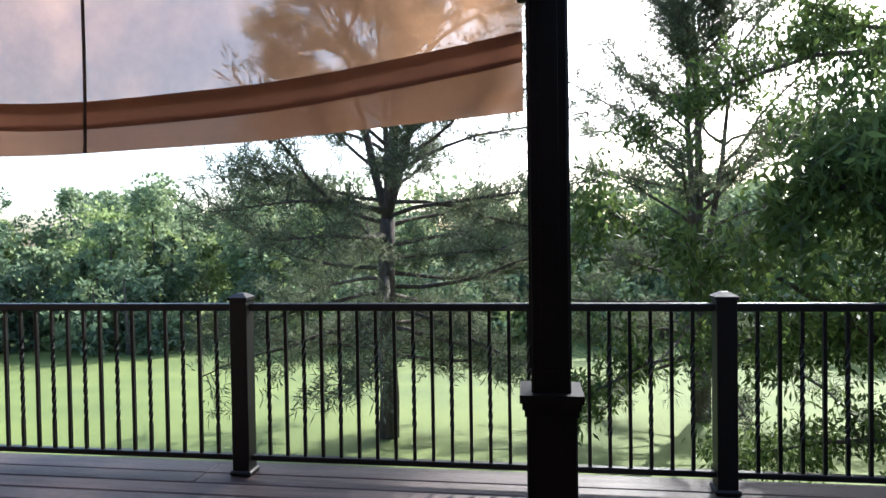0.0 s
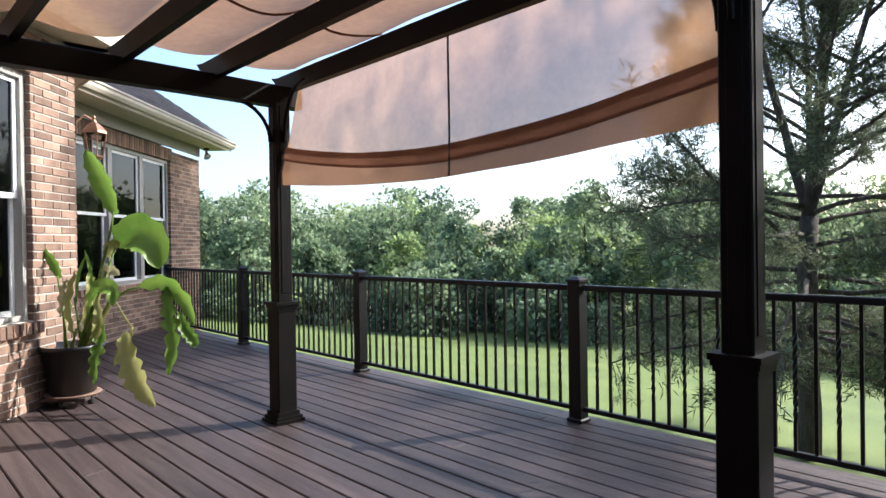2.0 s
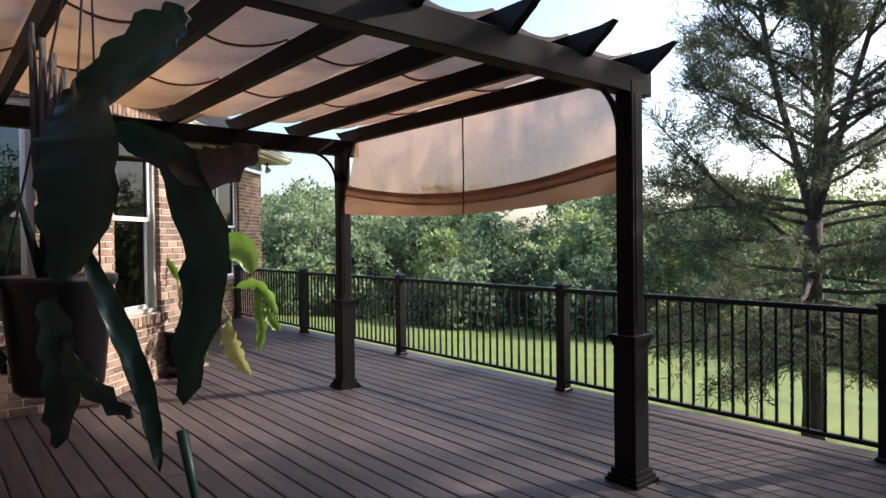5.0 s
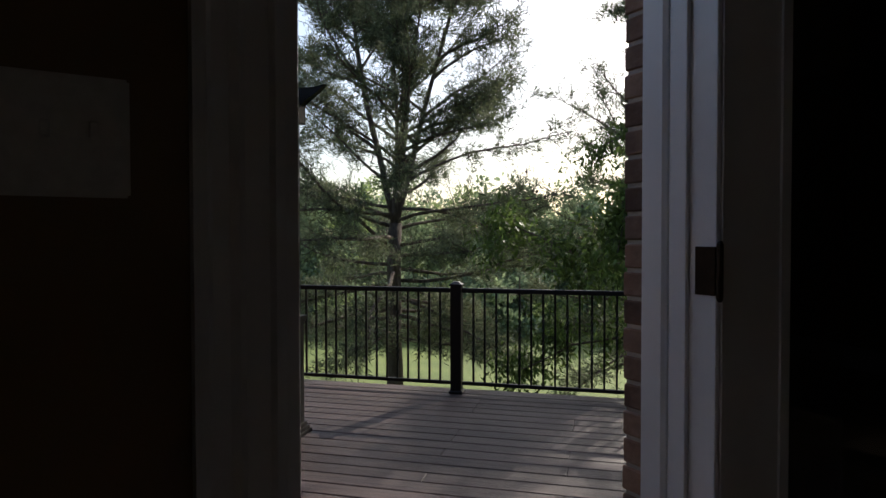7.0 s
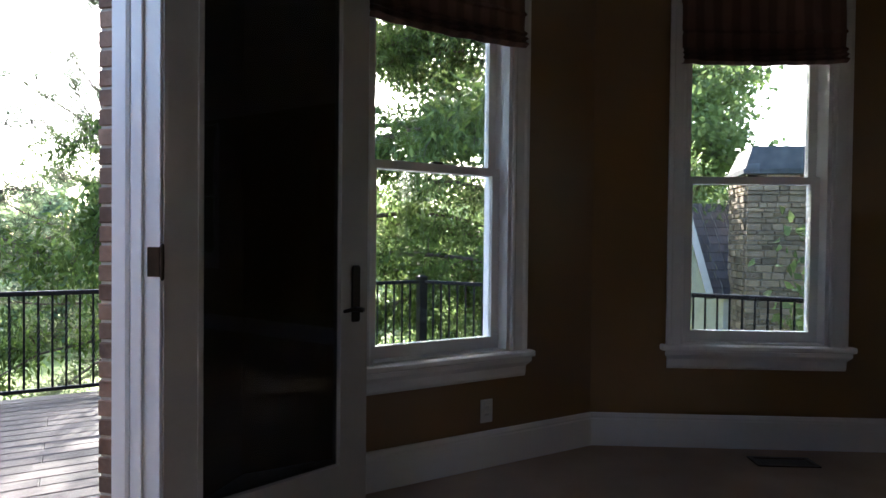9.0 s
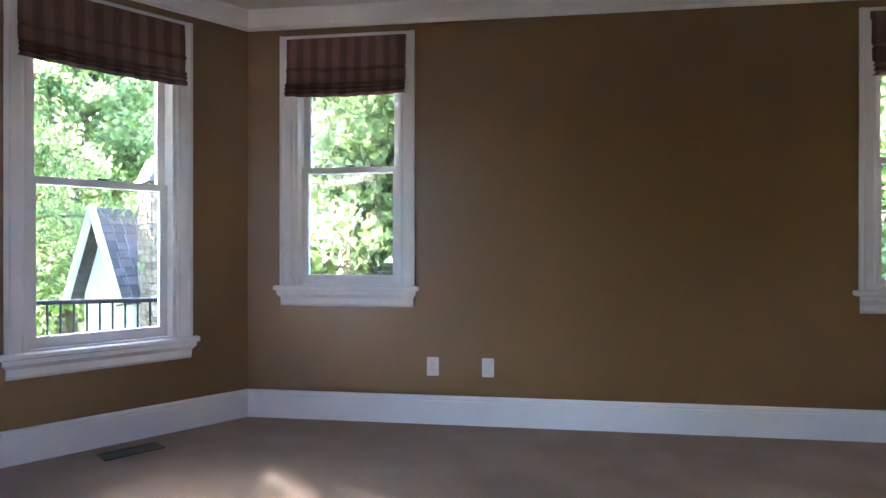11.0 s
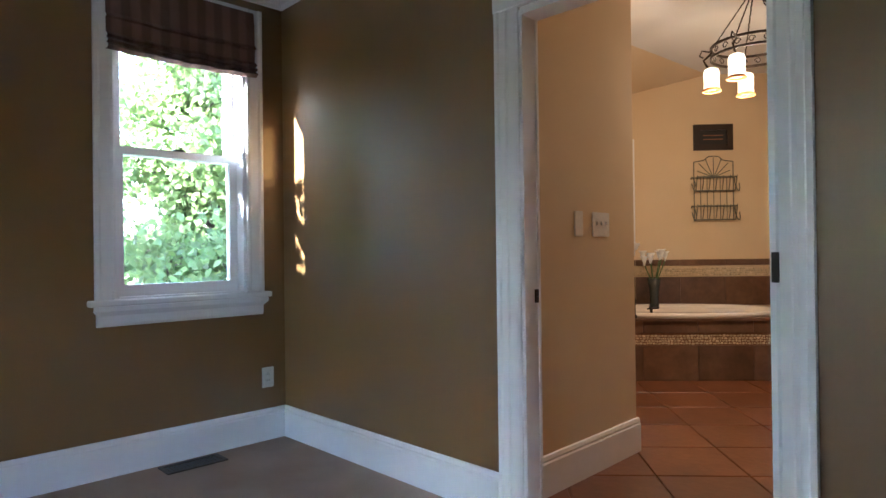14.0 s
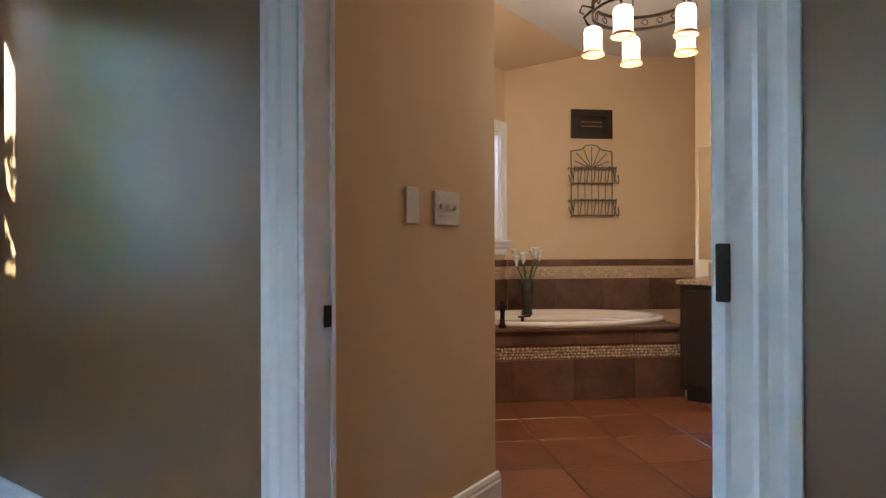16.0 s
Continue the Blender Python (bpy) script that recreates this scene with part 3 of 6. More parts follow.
def cap_mesh():
    bm = bmesh.new()
    box(bm, (-0.056, -0.056, 0.955), (0.056, 0.056, 0.970))
    lo = [bm.verts.new((sx * 0.056, sy * 0.056, 0.970)) for sx, sy in ((-1, -1), (1, -1), (1, 1), (-1, 1))]
    hi = [bm.verts.new((sx * 0.018, sy * 0.018, 0.992)) for sx, sy in ((-1, -1), (1, -1), (1, 1), (-1, 1))]
    for i in range(4):
        bm.faces.new((lo[i], lo[(i + 1) % 4], hi[(i + 1) % 4], hi[i]))
    bm.faces.new(hi)
    return mesh_of("post_cap", bm, M_RAIL)


def foot_mesh():
    bm = bmesh.new()
    box(bm, (-0.062, -0.062, 0.0), (0.062, 0.062, 0.028))
    rounded(bm, 0.008)
    return mesh_of("post_base", bm, M_RAIL)


def baluster_mesh(twist):
    bm = bmesh.new()
    rings = []
    zs = np.linspace(0.10, 0.90, 33 if twist else 2)
    for z in zs:
        ang = 0
        if twist:
            ang = (min(max(z, 0.26), 0.74) - 0.26) / 0.48 * math.tau * 2.0
        r = 0.0085 * math.sqrt(2)
        rings.append([bm.verts.new((r * math.cos(ang + k * math.pi / 2 + math.pi / 4), r * math.sin(ang + k * math.pi / 2 + math.pi / 4), z)) for k in range(4)])
    for a, b in zip(rings, rings[1:]):
        for k in range(4):
            bm.faces.new((a[k], a[(k + 1) % 4], b[(k + 1) % 4], b[k]))
    return mesh_of("baluster", bm, M_RAIL)


me_post, me_cap, me_foot, me_bal, me_twist = post_mesh(), cap_mesh(), foot_mesh(), baluster_mesh(False), baluster_mesh(True)
for x, y in RAIL_PTS:
    p = piece("post", me_post, rail, pose(x, y, 0))
    piece("post_cap", me_cap, p, pose(0, 0, 0))
    piece("post_base", me_foot, p, pose(0, 0, 0))
for (x0, y0), (x1, y1) in zip(RAIL_PTS, RAIL_PTS[1:]):
    mm, ln_ = along((x0, y0), (x1, y1))
    boxpart("top_rail", (0.05, -0.026, 0.895), (ln_ - 0.05, 0.026, 0.935), M_RAIL, rail, mm, 0.006)
    boxpart("bottom_rail", (0.05, -0.02, 0.075), (ln_ - 0.05, 0.02, 0.105), M_RAIL, rail, mm, 0.004)
    n = round((ln_ - 0.1) / 0.1005)
    for k in range(1, n):
        piece("baluster", me_twist if k % 2 else me_bal, rail, mm @ pose(0.05 + (ln_ - 0.1) * k / n, 0, 0))

# ---------------------------------------------------------------- pergola
perg = thing("pergola", "dark brown metal pergola with curved brackets standing on the deck", "pergola")
PX, PY = (-1.50, 1.63), (-1.405, -4.60)


def pergola_post(x, y):
    bm = bmesh.new()
    box(bm, (x - 0.055, y - 0.055, 0.83), (x + 0.055, y + 0.055, 2.27))
    rounded(bm, 0.006)
    p = part("post", bm, M_PERG, perg)
    for s in (-1, 1):
        boxpart("groove_strip", (x + s * 0.055 - 0.004, y - 0.028, 0.9), (x + s * 0.055 + 0.004, y + 0.028, 2.2), M_PERG, p, None, 0.002)
        boxpart("groove_strip", (x - 0.028, y + s * 0.055 - 0.004, 0.9), (x + 0.028, y + s * 0.055 + 0.004, 2.2), M_PERG, p, None, 0.002)
    bm = bmesh.new()
    box(bm, (x - 0.070, y - 0.070, 0.05), (x + 0.070, y + 0.070, 0.78))
    rounded(bm, 0.005)
    part("sleeve", bm, M_PERG, p)
    bm = bmesh.new()
    for r, z0, z1 in ((0.075, 0.775, 0.795), (0.081, 0.795, 0.815), (0.088, 0.815, 0.838)):
        box(bm, (x - r, y - r, z0), (x + r, y + r, z1))
    part("sleeve_cap", bm, M_PERG, p)
    bm = bmesh.new()
    for r, z0, z1 in ((0.108, 0.0, 0.022), (0.095, 0.022, 0.045), (0.082, 0.045, 0.075)):
        box(bm, (x - r, y - r, z0), (x + r, y + r, z1))
    part("foot", bm, M_PERG, p)
    # curved brackets along both beams
    for dx, dy in ((1 if x < 0 else -1, 0), (0, -1 if y > -3 else 1)):
        pts = [(x + dx * (0.07 + 0.26 * (1 - math.cos(k * math.pi / 16))), y + dy * (0.07 + 0.26 * (1 - math.cos(k * math.pi / 16))), 1.95 + (0.385 if dx else 0.26) * math.sin(k * math.pi / 16)) for k in range(9)]
        bm = bmesh.new()
        tube(bm, pts, 0.013, 6)
        part("bracket", bm, M_PERG, p)


for x in PX:
    for y in PY:
        pergola_post(x, y)
for x in PX:
    boxpart("beam", (x - 0.05, PY[1] - 0.2, 2.20), (x + 0.05, PY[0] + 0.16, 2.345), M_PERG, perg, None, 0.005)
RAFTER_Y = [-1.31 - 0.553 * k for k in range(7)]


def rafter(y):
    """A rafter with tips that sweep up to a point."""
    bm = bmesh.new()
    prof = []
    for s, x0 in ((1, PX[1]), (-1, PX[0])):
        side = [(x0 + s * 0.06, 2.325), (x0 + s * 0.09, 2.36), (x0 + s * 0.14, 2.385), (x0 + s * 0.185, 2.415), (x0 + s * 0.235, 2.462), (x0 + s * 0.15, 2.448)]
        prof += side if s == 1 else side[::-1]
    lo = [bm.verts.new((x, y - 0.024, z)) for x, z in prof]
    hi = [bm.verts.new((x, y + 0.024, z)) for x, z in prof]
    for i in range(len(prof)):
        bm.faces.new((lo[i], lo[(i + 1) % len(prof)], hi[(i + 1) % len(prof)], hi[i]))
    bm.faces.new(lo)
    bm.faces.new(hi[::-1])
    bmesh.ops.triangulate(bm, faces=bm.faces[:])
    return part("rafter", bm, M_PERG, perg)


for y in RAFTER_Y:
    rafter(y)


def cloth_grid(fn, nu, nv):
    bm = bmesh.new()
    g = [[bm.verts.new(fn(i / nu, j / nv)) for i in range(nu + 1)] for j in range(nv + 1)]
    for r0, r1 in zip(g, g[1:]):
        for i in range(nu):
            bm.faces.new((r0[i], r0[i + 1], r1[i + 1], r1[i]))
    return bm


X0, X1 = -1.435, 1.56
canopy = thing("shade_canopy", "rust tan shade cloth draped over pergola with hanging flap", "canopy")


def top_cloth(u, v):
    y = RAFTER_Y[0] + (RAFTER_Y[-1] - RAFTER_Y[0]) * v
    ph = v * 6
    sag = abs(math.sin(ph * math.pi)) ** 0.8
    x = X0 + (X1 - X0) * u
    edge = 0.02 * math.sin(u * math.pi)
    return (x, y, 2.475 - sag * (0.055 + edge) + 0.008 * math.sin(u * 17 + v * 31))


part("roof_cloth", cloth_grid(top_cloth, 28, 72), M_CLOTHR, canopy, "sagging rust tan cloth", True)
for k in range(1, 3):
    bm = bmesh.new()
    x = X0 + (X1 - X0) * k / 3
    pts = [(x + 0.012 * math.sin(j), RAFTER_Y[0] - 0.01 - 3.30 * j / 48, top_cloth(k / 3, j / 48)[2] - 0.006) for j in range(49)]
    tube(bm, pts, 0.008, 5)
    part("seam", bm, M_CLOTH2, canopy, "stitched seam")


def hem_z(u):
    return 1.66 - 0.085 * math.sin(math.pi * min(1, u * 0.94 + 0.03)) ** 0.9 + 0.02 * u


def band_z(u):
    return 1.93 - 0.19 * math.sin(math.pi * (0.04 + 0.92 * u)) ** 0.8


def flap(z_hi, z_lo, off=0.0):
    def fn(u, v):
        z = z_hi(u) + (z_lo(u) - z_hi(u)) * v
        f = (2.45 - z) / 0.85
        x = X0 + (X1 - X0) * u
        y = -1.262 - 0.20 * (1 - u) ** 4 * max(0.0, min(1.0, f * 1.2)) + 0.02 * f + 0.035 * f * math.sin(u * 5.2 + 1.0) + 0.01 * math.sin(u * 23 + f * 4) * f + off
        return (x, y, z)
    return fn


part("front_flap", cloth_grid(flap(lambda u: 2.487, lambda u: band_z(u) - 0.01), 40, 14), M_CLOTH, canopy, "backlit hanging cloth flap", True)
part("fold_band", cloth_grid(flap(lambda u: band_z(u) + 0.02, lambda u: band_z(u) - 0.075, -0.012), 40, 3), M_CLOTH2, canopy, "doubled cloth fold, coloured darker against the light", True)
part("lower_flap", cloth_grid(flap(lambda u: band_z(u) - 0.05, hem_z), 40, 6), M_CLOTH3, canopy, "lower edge of the cloth flap, coloured darker against the light", True)
bm = bmesh.new()
f_ = flap(lambda u: 2.42, hem_z, -0.012)
tube(bm, [f_(0.505, k / 12) for k in range(13)], 0.006, 5)
part("pull_cord", bm, M_BARK, canopy, "dark pull cord")

# ---------------------------------------------------------------- the deck
deck = thing("deck", "weathered purple brown timber deck boards with open gaps", "deck", kind="structure")
boards = {}


def board_mesh(length):
    length = round(length, 2)
    if length not in boards:
        bm = bmesh.new()
        box(bm, (0, -0.0672, -0.035), (length, 0.0672, 0.0))
        bmesh.ops.bevel(bm, geom=[e for e in bm.edges if abs(e.verts[0].co.z) < 1e-6 and abs(e.verts[1].co.z) < 1e-6], offset=0.005, segments=1, affect="EDGES")
        boards[length] = mesh_of("board", bm, M_DECK)
    return boards[length]


def edge_x(y):
    """The deck widens along its slanting east side, up to the corner of the bay, and ends under the slanting door wall."""
    return 7.30 + max(0.0, -y) * 0.595 if y > -3.75 else (6.1 if y > -4.3 else max(2.6, 7.9 + y))


rng = random.Random(8)
y = 0.06
row = 0
while y > -6.2:
    x = -8.2
    while x < edge_x(y) - 0.05:
        ln_ = 4.88 if x > -8 else rng.choice((2.0, 3.1, 4.3, 1.2))
        ln_ = min(ln_, edge_x(y) - x)
        if ln_ < 0.2:
            break
        piece("board", board_mesh(ln_ - 0.004), deck, pose(x, y, rng.uniform(-0.0015, 0.0)))
        x += ln_
    y -= 0.1425
    row += 1
boxpart("rim_joist", (-8.2, 0.125, -0.28), (7.35, 0.165, -0.002), M_DECK, deck)
for k in range(43):
    boxpart("joist", (-8.1 + k * 0.34, -3.7 if k > 30 else -5.5, -0.24), (-8.06 + k * 0.34, 0.12, -0.037), M_DECK, deck)
for k in range(7):
    boxpart("deck_post", (-7.6 + k * 2.45, -0.1, -3.2), (-7.46 + k * 2.45, 0.04, -0.24), M_DECK, deck)

# ---------------------------------------------------------------- brickwork
COURSE, BRICK_L, BRICK_H, BRICK_D, JOINT = 0.0675, 0.2, 0.057, 0.09, 0.0105
brick_cache = {}


def brick_mesh(ln):
    ln = max(0.03, round(ln / 0.02) * 0.02)
    if ln not in brick_cache:
        bm = bmesh.new()
        box(bm, (0, -BRICK_D, 0), (ln, 0, BRICK_H))
        rounded(bm, 0.0035)
        brick_cache[ln] = mesh_of("brick", bm, M_BRICK)
    return brick_cache[ln]


def bricks(owner, mm, u0, u1, z0, z1, face, holes, single=None, seed=1):
    """Running bond on a wall face. single: the stretch of u in which each brick is an object; the rest is one joined mesh."""
    rr = random.Random(seed)
    bm = bmesh.new()
    made = 0
    k = 0
    z = z0
    while z + BRICK_H <= z1 + 0.01:
        cuts = [(u0, u1)]
        for h in holes:
            if z + BRICK_H > h[2] + 0.004 and z < h[3] - 0.004:
                nxt = []
                for a, b in cuts:
                    if h[1] <= a or h[0] >= b:
                        nxt.append((a, b))
                    else:
                        if h[0] - a > 0.02:
                            nxt.append((a, h[0]))
                        if b - h[1] > 0.02:
                            nxt.append((h[1], b))
                cuts = nxt
        for a, b in cuts:
            x = u0 - (0.105 if k % 2 else 0.0)
            while x < b:
                s, e = max(x, a), min(x + BRICK_L, b)
                if e - s > 0.012:
                    out = rr.uniform(-0.002, 0.003)
                    if single and single[0] <= s and e <= single[1] and made < 300:
                        ln = max(0.03, round((e - s) / 0.02) * 0.02)
                        m2 = mm @ pose(s, face + out, z, rr.uniform(-0.3, 0.3), 0, 0) @ Matrix.Diagonal(((e - s) / ln, 1, 1, 1))
                        piece("brick", brick_mesh(ln), owner, m2)
                        made += 1
                    else:
                        box(bm, (s, face - BRICK_D, z), (e, face + out, z + BRICK_H), mm)
                x += BRICK_L + JOINT
        z += COURSE
        k += 1
    if len(bm.verts):
        ob = part("brickwork", bm, M_BRICKI, owner, "red brown brickwork")
        ob["kind"] = "stuff"
    else:
        bm.free()


def recess(holes):
    """Holes of the mortar core, a little wider than those of the bricks."""
    return [(h[0] - 0.006, h[1] + 0.006, h[2] - 0.006, h[3] + 0.006) for h in holes]


def brick_wall(name, p, q, z0, z1, holes, single=None, seed=1, inner=0.15, label="sunlit red brown brick house wall with grey mortar", ends=(0, 0)):
    """A wall whose mortar core stands 6 mm behind the faces of its bricks; p to q is the outer face."""
    mm, ln = along(p, q)
    bm = bmesh.new()
    pierced(bm, 0.006, ln - 0.006, z0, z1 - 0.006, -inner, -0.007, recess(holes), mm)
    w = structure(name, bm, M_MORTAR, label, "wall")
    bricks(w, mm, -ends[0], ln + ends[1], z0 + 0.005, z1, 0.0, holes, single, seed)
    return w, mm, ln


# the other bay of the house, across the deck
B0, B1, B2, B3, B4 = (-2.50, -5.55), (-2.41, -3.35), (-3.57, -2.19), (-5.51, -2.19), (-8.66, 0.955)


def flip(p, q):
    """Walls run so that the outdoors lies on the left."""
    return q, p


WALL_TOP = 2.95
# seen from outside, outdoors lies to the left of the way: walk the walls from the far wing towards the bedroom
wl, ml, ll = brick_wall("wall_bay_side", B1, B0, 0.0, WALL_TOP, [(0.42, 1.55, 0.69, 2.60)], (0, 1.0), 31)
wm, mm_, lm = brick_wall("wall_bay_angle", B2, B1, 0.0, WALL_TOP, [(1.64 - 1.08, 1.64 - 0.31, 0.69, 2.58)], (0, 1.64), 32)
brick_wall("wall_link", B3, B2, 0.0, WALL_TOP, [], None, 33)
wing_len = (Vector(B4) - Vector(B3)).length
TRI0, TRI1 = 1.12, 3.62          # the triple window along the wing wall, from its outer corner
brick_wall("wall_wing", B4, B3, -3.0, 2.80, [(TRI0, TRI1, 0.74, 2.64)], None, 34, label="red brown brick wing wall with triple window")
brick_wall("wall_wing_end", (-10.8, -1.19), B4, -3.0, 2.80, [], None, 35, label="red brown brick end wall of the wing")
brick_wall("wall_house_back", B0, (2.35, -5.62), 0.0, WALL_TOP, [], None, 36)


def outer_window(name, mm, u0, u1, z0, z1, label, units=1):
    """A taupe-framed double-hung window seen from the deck, its dark room behind it."""
    t = thing(name, label, "window", kind="structure")
    step = (u1 - u0) / units
    for k in range(units):
        a, b = u0 + k * step, u0 + (k + 1) * step
        bm = bmesh.new()
        for s, e, c, d in ((a, a + 0.05, z0, z1), (b - 0.05, b, z0, z1), (a + 0.05, b - 0.05, z1 - 0.05, z1), (a + 0.05, b - 0.05, z0, z0 + 0.04)):
            box(bm, (s, -0.13, c), (e, -0.045, d), mm)
        fr = part("window_frame", bm, M_ETRIM, t)
        zm = (z0 + z1) / 2
        for nm, v, c, d in (("upper_sash", -0.075, zm - 0.02, z1 - 0.05), ("lower_sash", -0.11, z0 + 0.04, zm + 0.02)):
            bm = bmesh.new()
            for s, e, g, h in ((a + 0.05, a + 0.09, c, d), (b - 0.09, b - 0.05, c, d), (a + 0.09, b - 0.09, c, c + 0.04), (a + 0.09, b - 0.09, d - 0.04, d)):
                box(bm, (s, v - 0.03, g), (e, v, h), mm)
            sash = part(nm, bm, M_WTRIM, t)
            bm = bmesh.new()
            box(bm, (a + 0.09, v - 0.018, c + 0.04), (b - 0.09, v - 0.013, d - 0.04), mm)
            part("pane", bm, M_UNLITGLASS, sash, "glass pane tinted dark for the unlit room")
    # brick sill of headers on edge, and a soldier course above
    for k in range(int((u1 - u0 + 0.12) / 0.0695)):
        u = u0 - 0.06 + k * 0.0695
        bm = bmesh.new()
        box(bm, (u, -0.1, z0 - 0.105), (u + 0.058, 0.045, z0 - 0.012 - 0.0), mm)
        part("sill_brick", rounded(bm, 0.004), M_BRICK, t)
        bm = bmesh.new()
        box(bm, (u, -0.09, z1 + 0.004), (u + 0.058, 0.008, z1 + 0.2), mm)
        part("head_brick", rounded(bm, 0.004), M_BRICK, t)
    return t


# panes tinted dark to stand for the unlit rooms behind them
M_UNLITGLASS = glass_mat("unlit_room_tint_glass", (0.30, 0.32, 0.33))
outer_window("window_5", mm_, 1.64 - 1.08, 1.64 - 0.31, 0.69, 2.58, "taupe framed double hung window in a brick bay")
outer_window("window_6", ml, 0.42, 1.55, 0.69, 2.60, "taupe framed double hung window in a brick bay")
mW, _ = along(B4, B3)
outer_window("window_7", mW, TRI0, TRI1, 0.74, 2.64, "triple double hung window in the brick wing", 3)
# added backdrop behind those windows; its dark colour stands for unlit rooms
M_UNLIT = surface("unlit_room_shade", (0.05, 0.042, 0.036), (0.07, 0.06, 0.05), 0.9, 0, 2)
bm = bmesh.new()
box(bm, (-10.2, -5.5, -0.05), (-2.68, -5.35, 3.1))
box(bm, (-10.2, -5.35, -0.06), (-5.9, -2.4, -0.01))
structure("room_shade_backdrop", bm, M_UNLIT, "added backdrop, its dark colour standing for unlit far rooms", "wall")

# eaves and roof of the wing and bay
def roof_run(name, p, q, z, rise, run, over=0.42, label="brown asphalt shingle roof with cream eaves"):
    """An eave with gutter and soffit along the outer face p to q, and a shingled slope rising behind it."""
    t = thing(name, label, "roof", kind="structure")
    mm, ln = along(p, q)
    boxpart("soffit", (-over, -0.05, z), (ln, over, z + 0.02), M_EAVE, t, mm)
    boxpart("frieze", (0, -0.01, z - 0.17), (ln, 0.02, z), M_ETRIM, t, mm)
    boxpart("fascia", (-over, over, z - 0.02), (ln, over + 0.02, z + 0.13), M_EAVE, t, mm)
    bm = bmesh.new()
    pr = [(over + 0.02, z + 0.02), (over + 0.07, z + 0.02), (over + 0.1, z + 0.06), (over + 0.1, z + 0.1), (over + 0.12, z + 0.105), (over + 0.12, z + 0.13), (over + 0.02, z + 0.12)]
    lo = [bm.verts.new(mm @ Vector((-over, v, zz))) for v, zz in pr]
    hi = [bm.verts.new(mm @ Vector((ln, v, zz))) for v, zz in pr]
    for i in range(len(pr)):
        bm.faces.new((lo[i], lo[(i + 1) % len(pr)], hi[(i + 1) % len(pr)], hi[i]))
    bm.faces.new(lo[::-1])
    bm.faces.new(hi)
    part("gutter", bm, M_EAVE, t, "cream metal gutter")
    # courses of shingles, each with its butt edge, cut back along the hip
    rows_ = 26
    bm = bmesh.new()
    rr = random.Random(3)
    for k in range(rows_):
        f0, f1 = k / rows_, (k + 1) / rows_
        v0, v1 = over + 0.06 - f0 * run, over + 0.06 - f1 * run
        z0, z1 = z + 0.14 + f0 * rise, z + 0.14 + f1 * rise
        u = -over - 0.06 + f0 * run + rr.uniform(0, 0.15)
        first = -over - 0.06 + f0 * run
        x = first
        while x < ln + 0.3:
            w_ = rr.uniform(0.16, 0.30)
            lift = 0.012 + rr.uniform(0, 0.004)
            vs = [mm @ Vector(c) for c in ((x, v0, z0 + lift), (x + w_ - 0.006, v0, z0 + lift), (x + w_ - 0.006, v1, z1 + 0.002), (x, v1, z1 + 0.002), (x, v0, z0 - 0.004), (x + w_ - 0.006, v0, z0 - 0.004))]
            b = [bm.verts.new(c) for c in vs]
            bm.faces.new(b[:4])
            bm.faces.new((b[4], b[5], b[1], b[0]))
            x += w_
    sh = part("shingles", bm, M_SHINGLE, t, "brown grey asphalt shingles")
    sh["kind"] = "stuff"
    # the hip end that slopes the other way
    bm = bmesh.new()
    a = mm @ Vector((-over - 0.06, over + 0.06, z + 0.135))
    b = mm @ Vector((-over - 0.06 + run, over + 0.06 - run, z + 0.135 + rise))
    c = mm @ Vector((-over - 0.06, over + 0.06 - 2 * run, z + 0.135))
    bm.faces.new([bm.verts.new(v) for v in (a, b, c)])
    part("hip_end", bm, M_SHINGLE, t)
    return t


roof_run("roof_wing", B4, B3, 3.03, 2.2, 2.9)
bm = bmesh.new()
for p, q in ((B3, B2), (B2, B1), (B1, B0)):
    m2, l2 = along(p, q)
    box(bm, (-0.15, -0.1, WALL_TOP), (l2 + 0.15, 0.35, WALL_TOP + 0.03), m2)
    box(bm, (-0.15, 0.35, WALL_TOP - 0.02), (l2 + 0.15, 0.37, WALL_TOP + 0.15), m2)
structure("eave_bay", bm, M_EAVE, "cream painted soffit and fascia over the bay", "eave")

# ---------------------------------------------------------------- brick skin of the bedroom
def skin(name, p, q, holes, seed, ext=(0.11, 0.11), single=None):
    mm, ln = along(p, q)
    bm = bmesh.new()
    pierced(bm, 0.006 - ext[0], ln + ext[1] - 0.006, -0.3, WALL_TOP + 0.094, T_IN + 0.002, T_OUT - 0.007, recess(holes), mm)
    w = structure(name, bm, M_MORTAR, "red brown brick outer wall of the bedroom", "wall")
    bricks(w, mm, -ext[0], ln + ext[1], -0.295, WALL_TOP + 0.1, T_OUT, holes, single, seed)


skin("wall_skin_door", W0, K, [(DOOR_U0 - 0.100, DOOR_U1 + 0.028, 0.08, DOOR_TOP + 0.08)], 41, (0.1, 0.11), (DOOR_U1 - 0.3, lD + 0.11))
skin("wall_skin_north", K, AB, [(WIN_A[0] + 0.06, WIN_A[1] - 0.06, 0.80, 2.76)], 42, (0.11, 0.08))
skin("wall_skin_bay", AB, BC, [(WIN_B[0] + 0.06, WIN_B[1] - 0.06, 0.80, 2.76)], 43, (0.08, 0.11))
skin("wall_skin_east", BC, CE, [(WIN_C[0] + 0.06, WIN_C[1] - 0.06, 1.11, 2.76), (WIN_D[0] + 0.06, WIN_D[1] - 0.06, 1.11, 2.76)], 44, (0.11, 0.0))

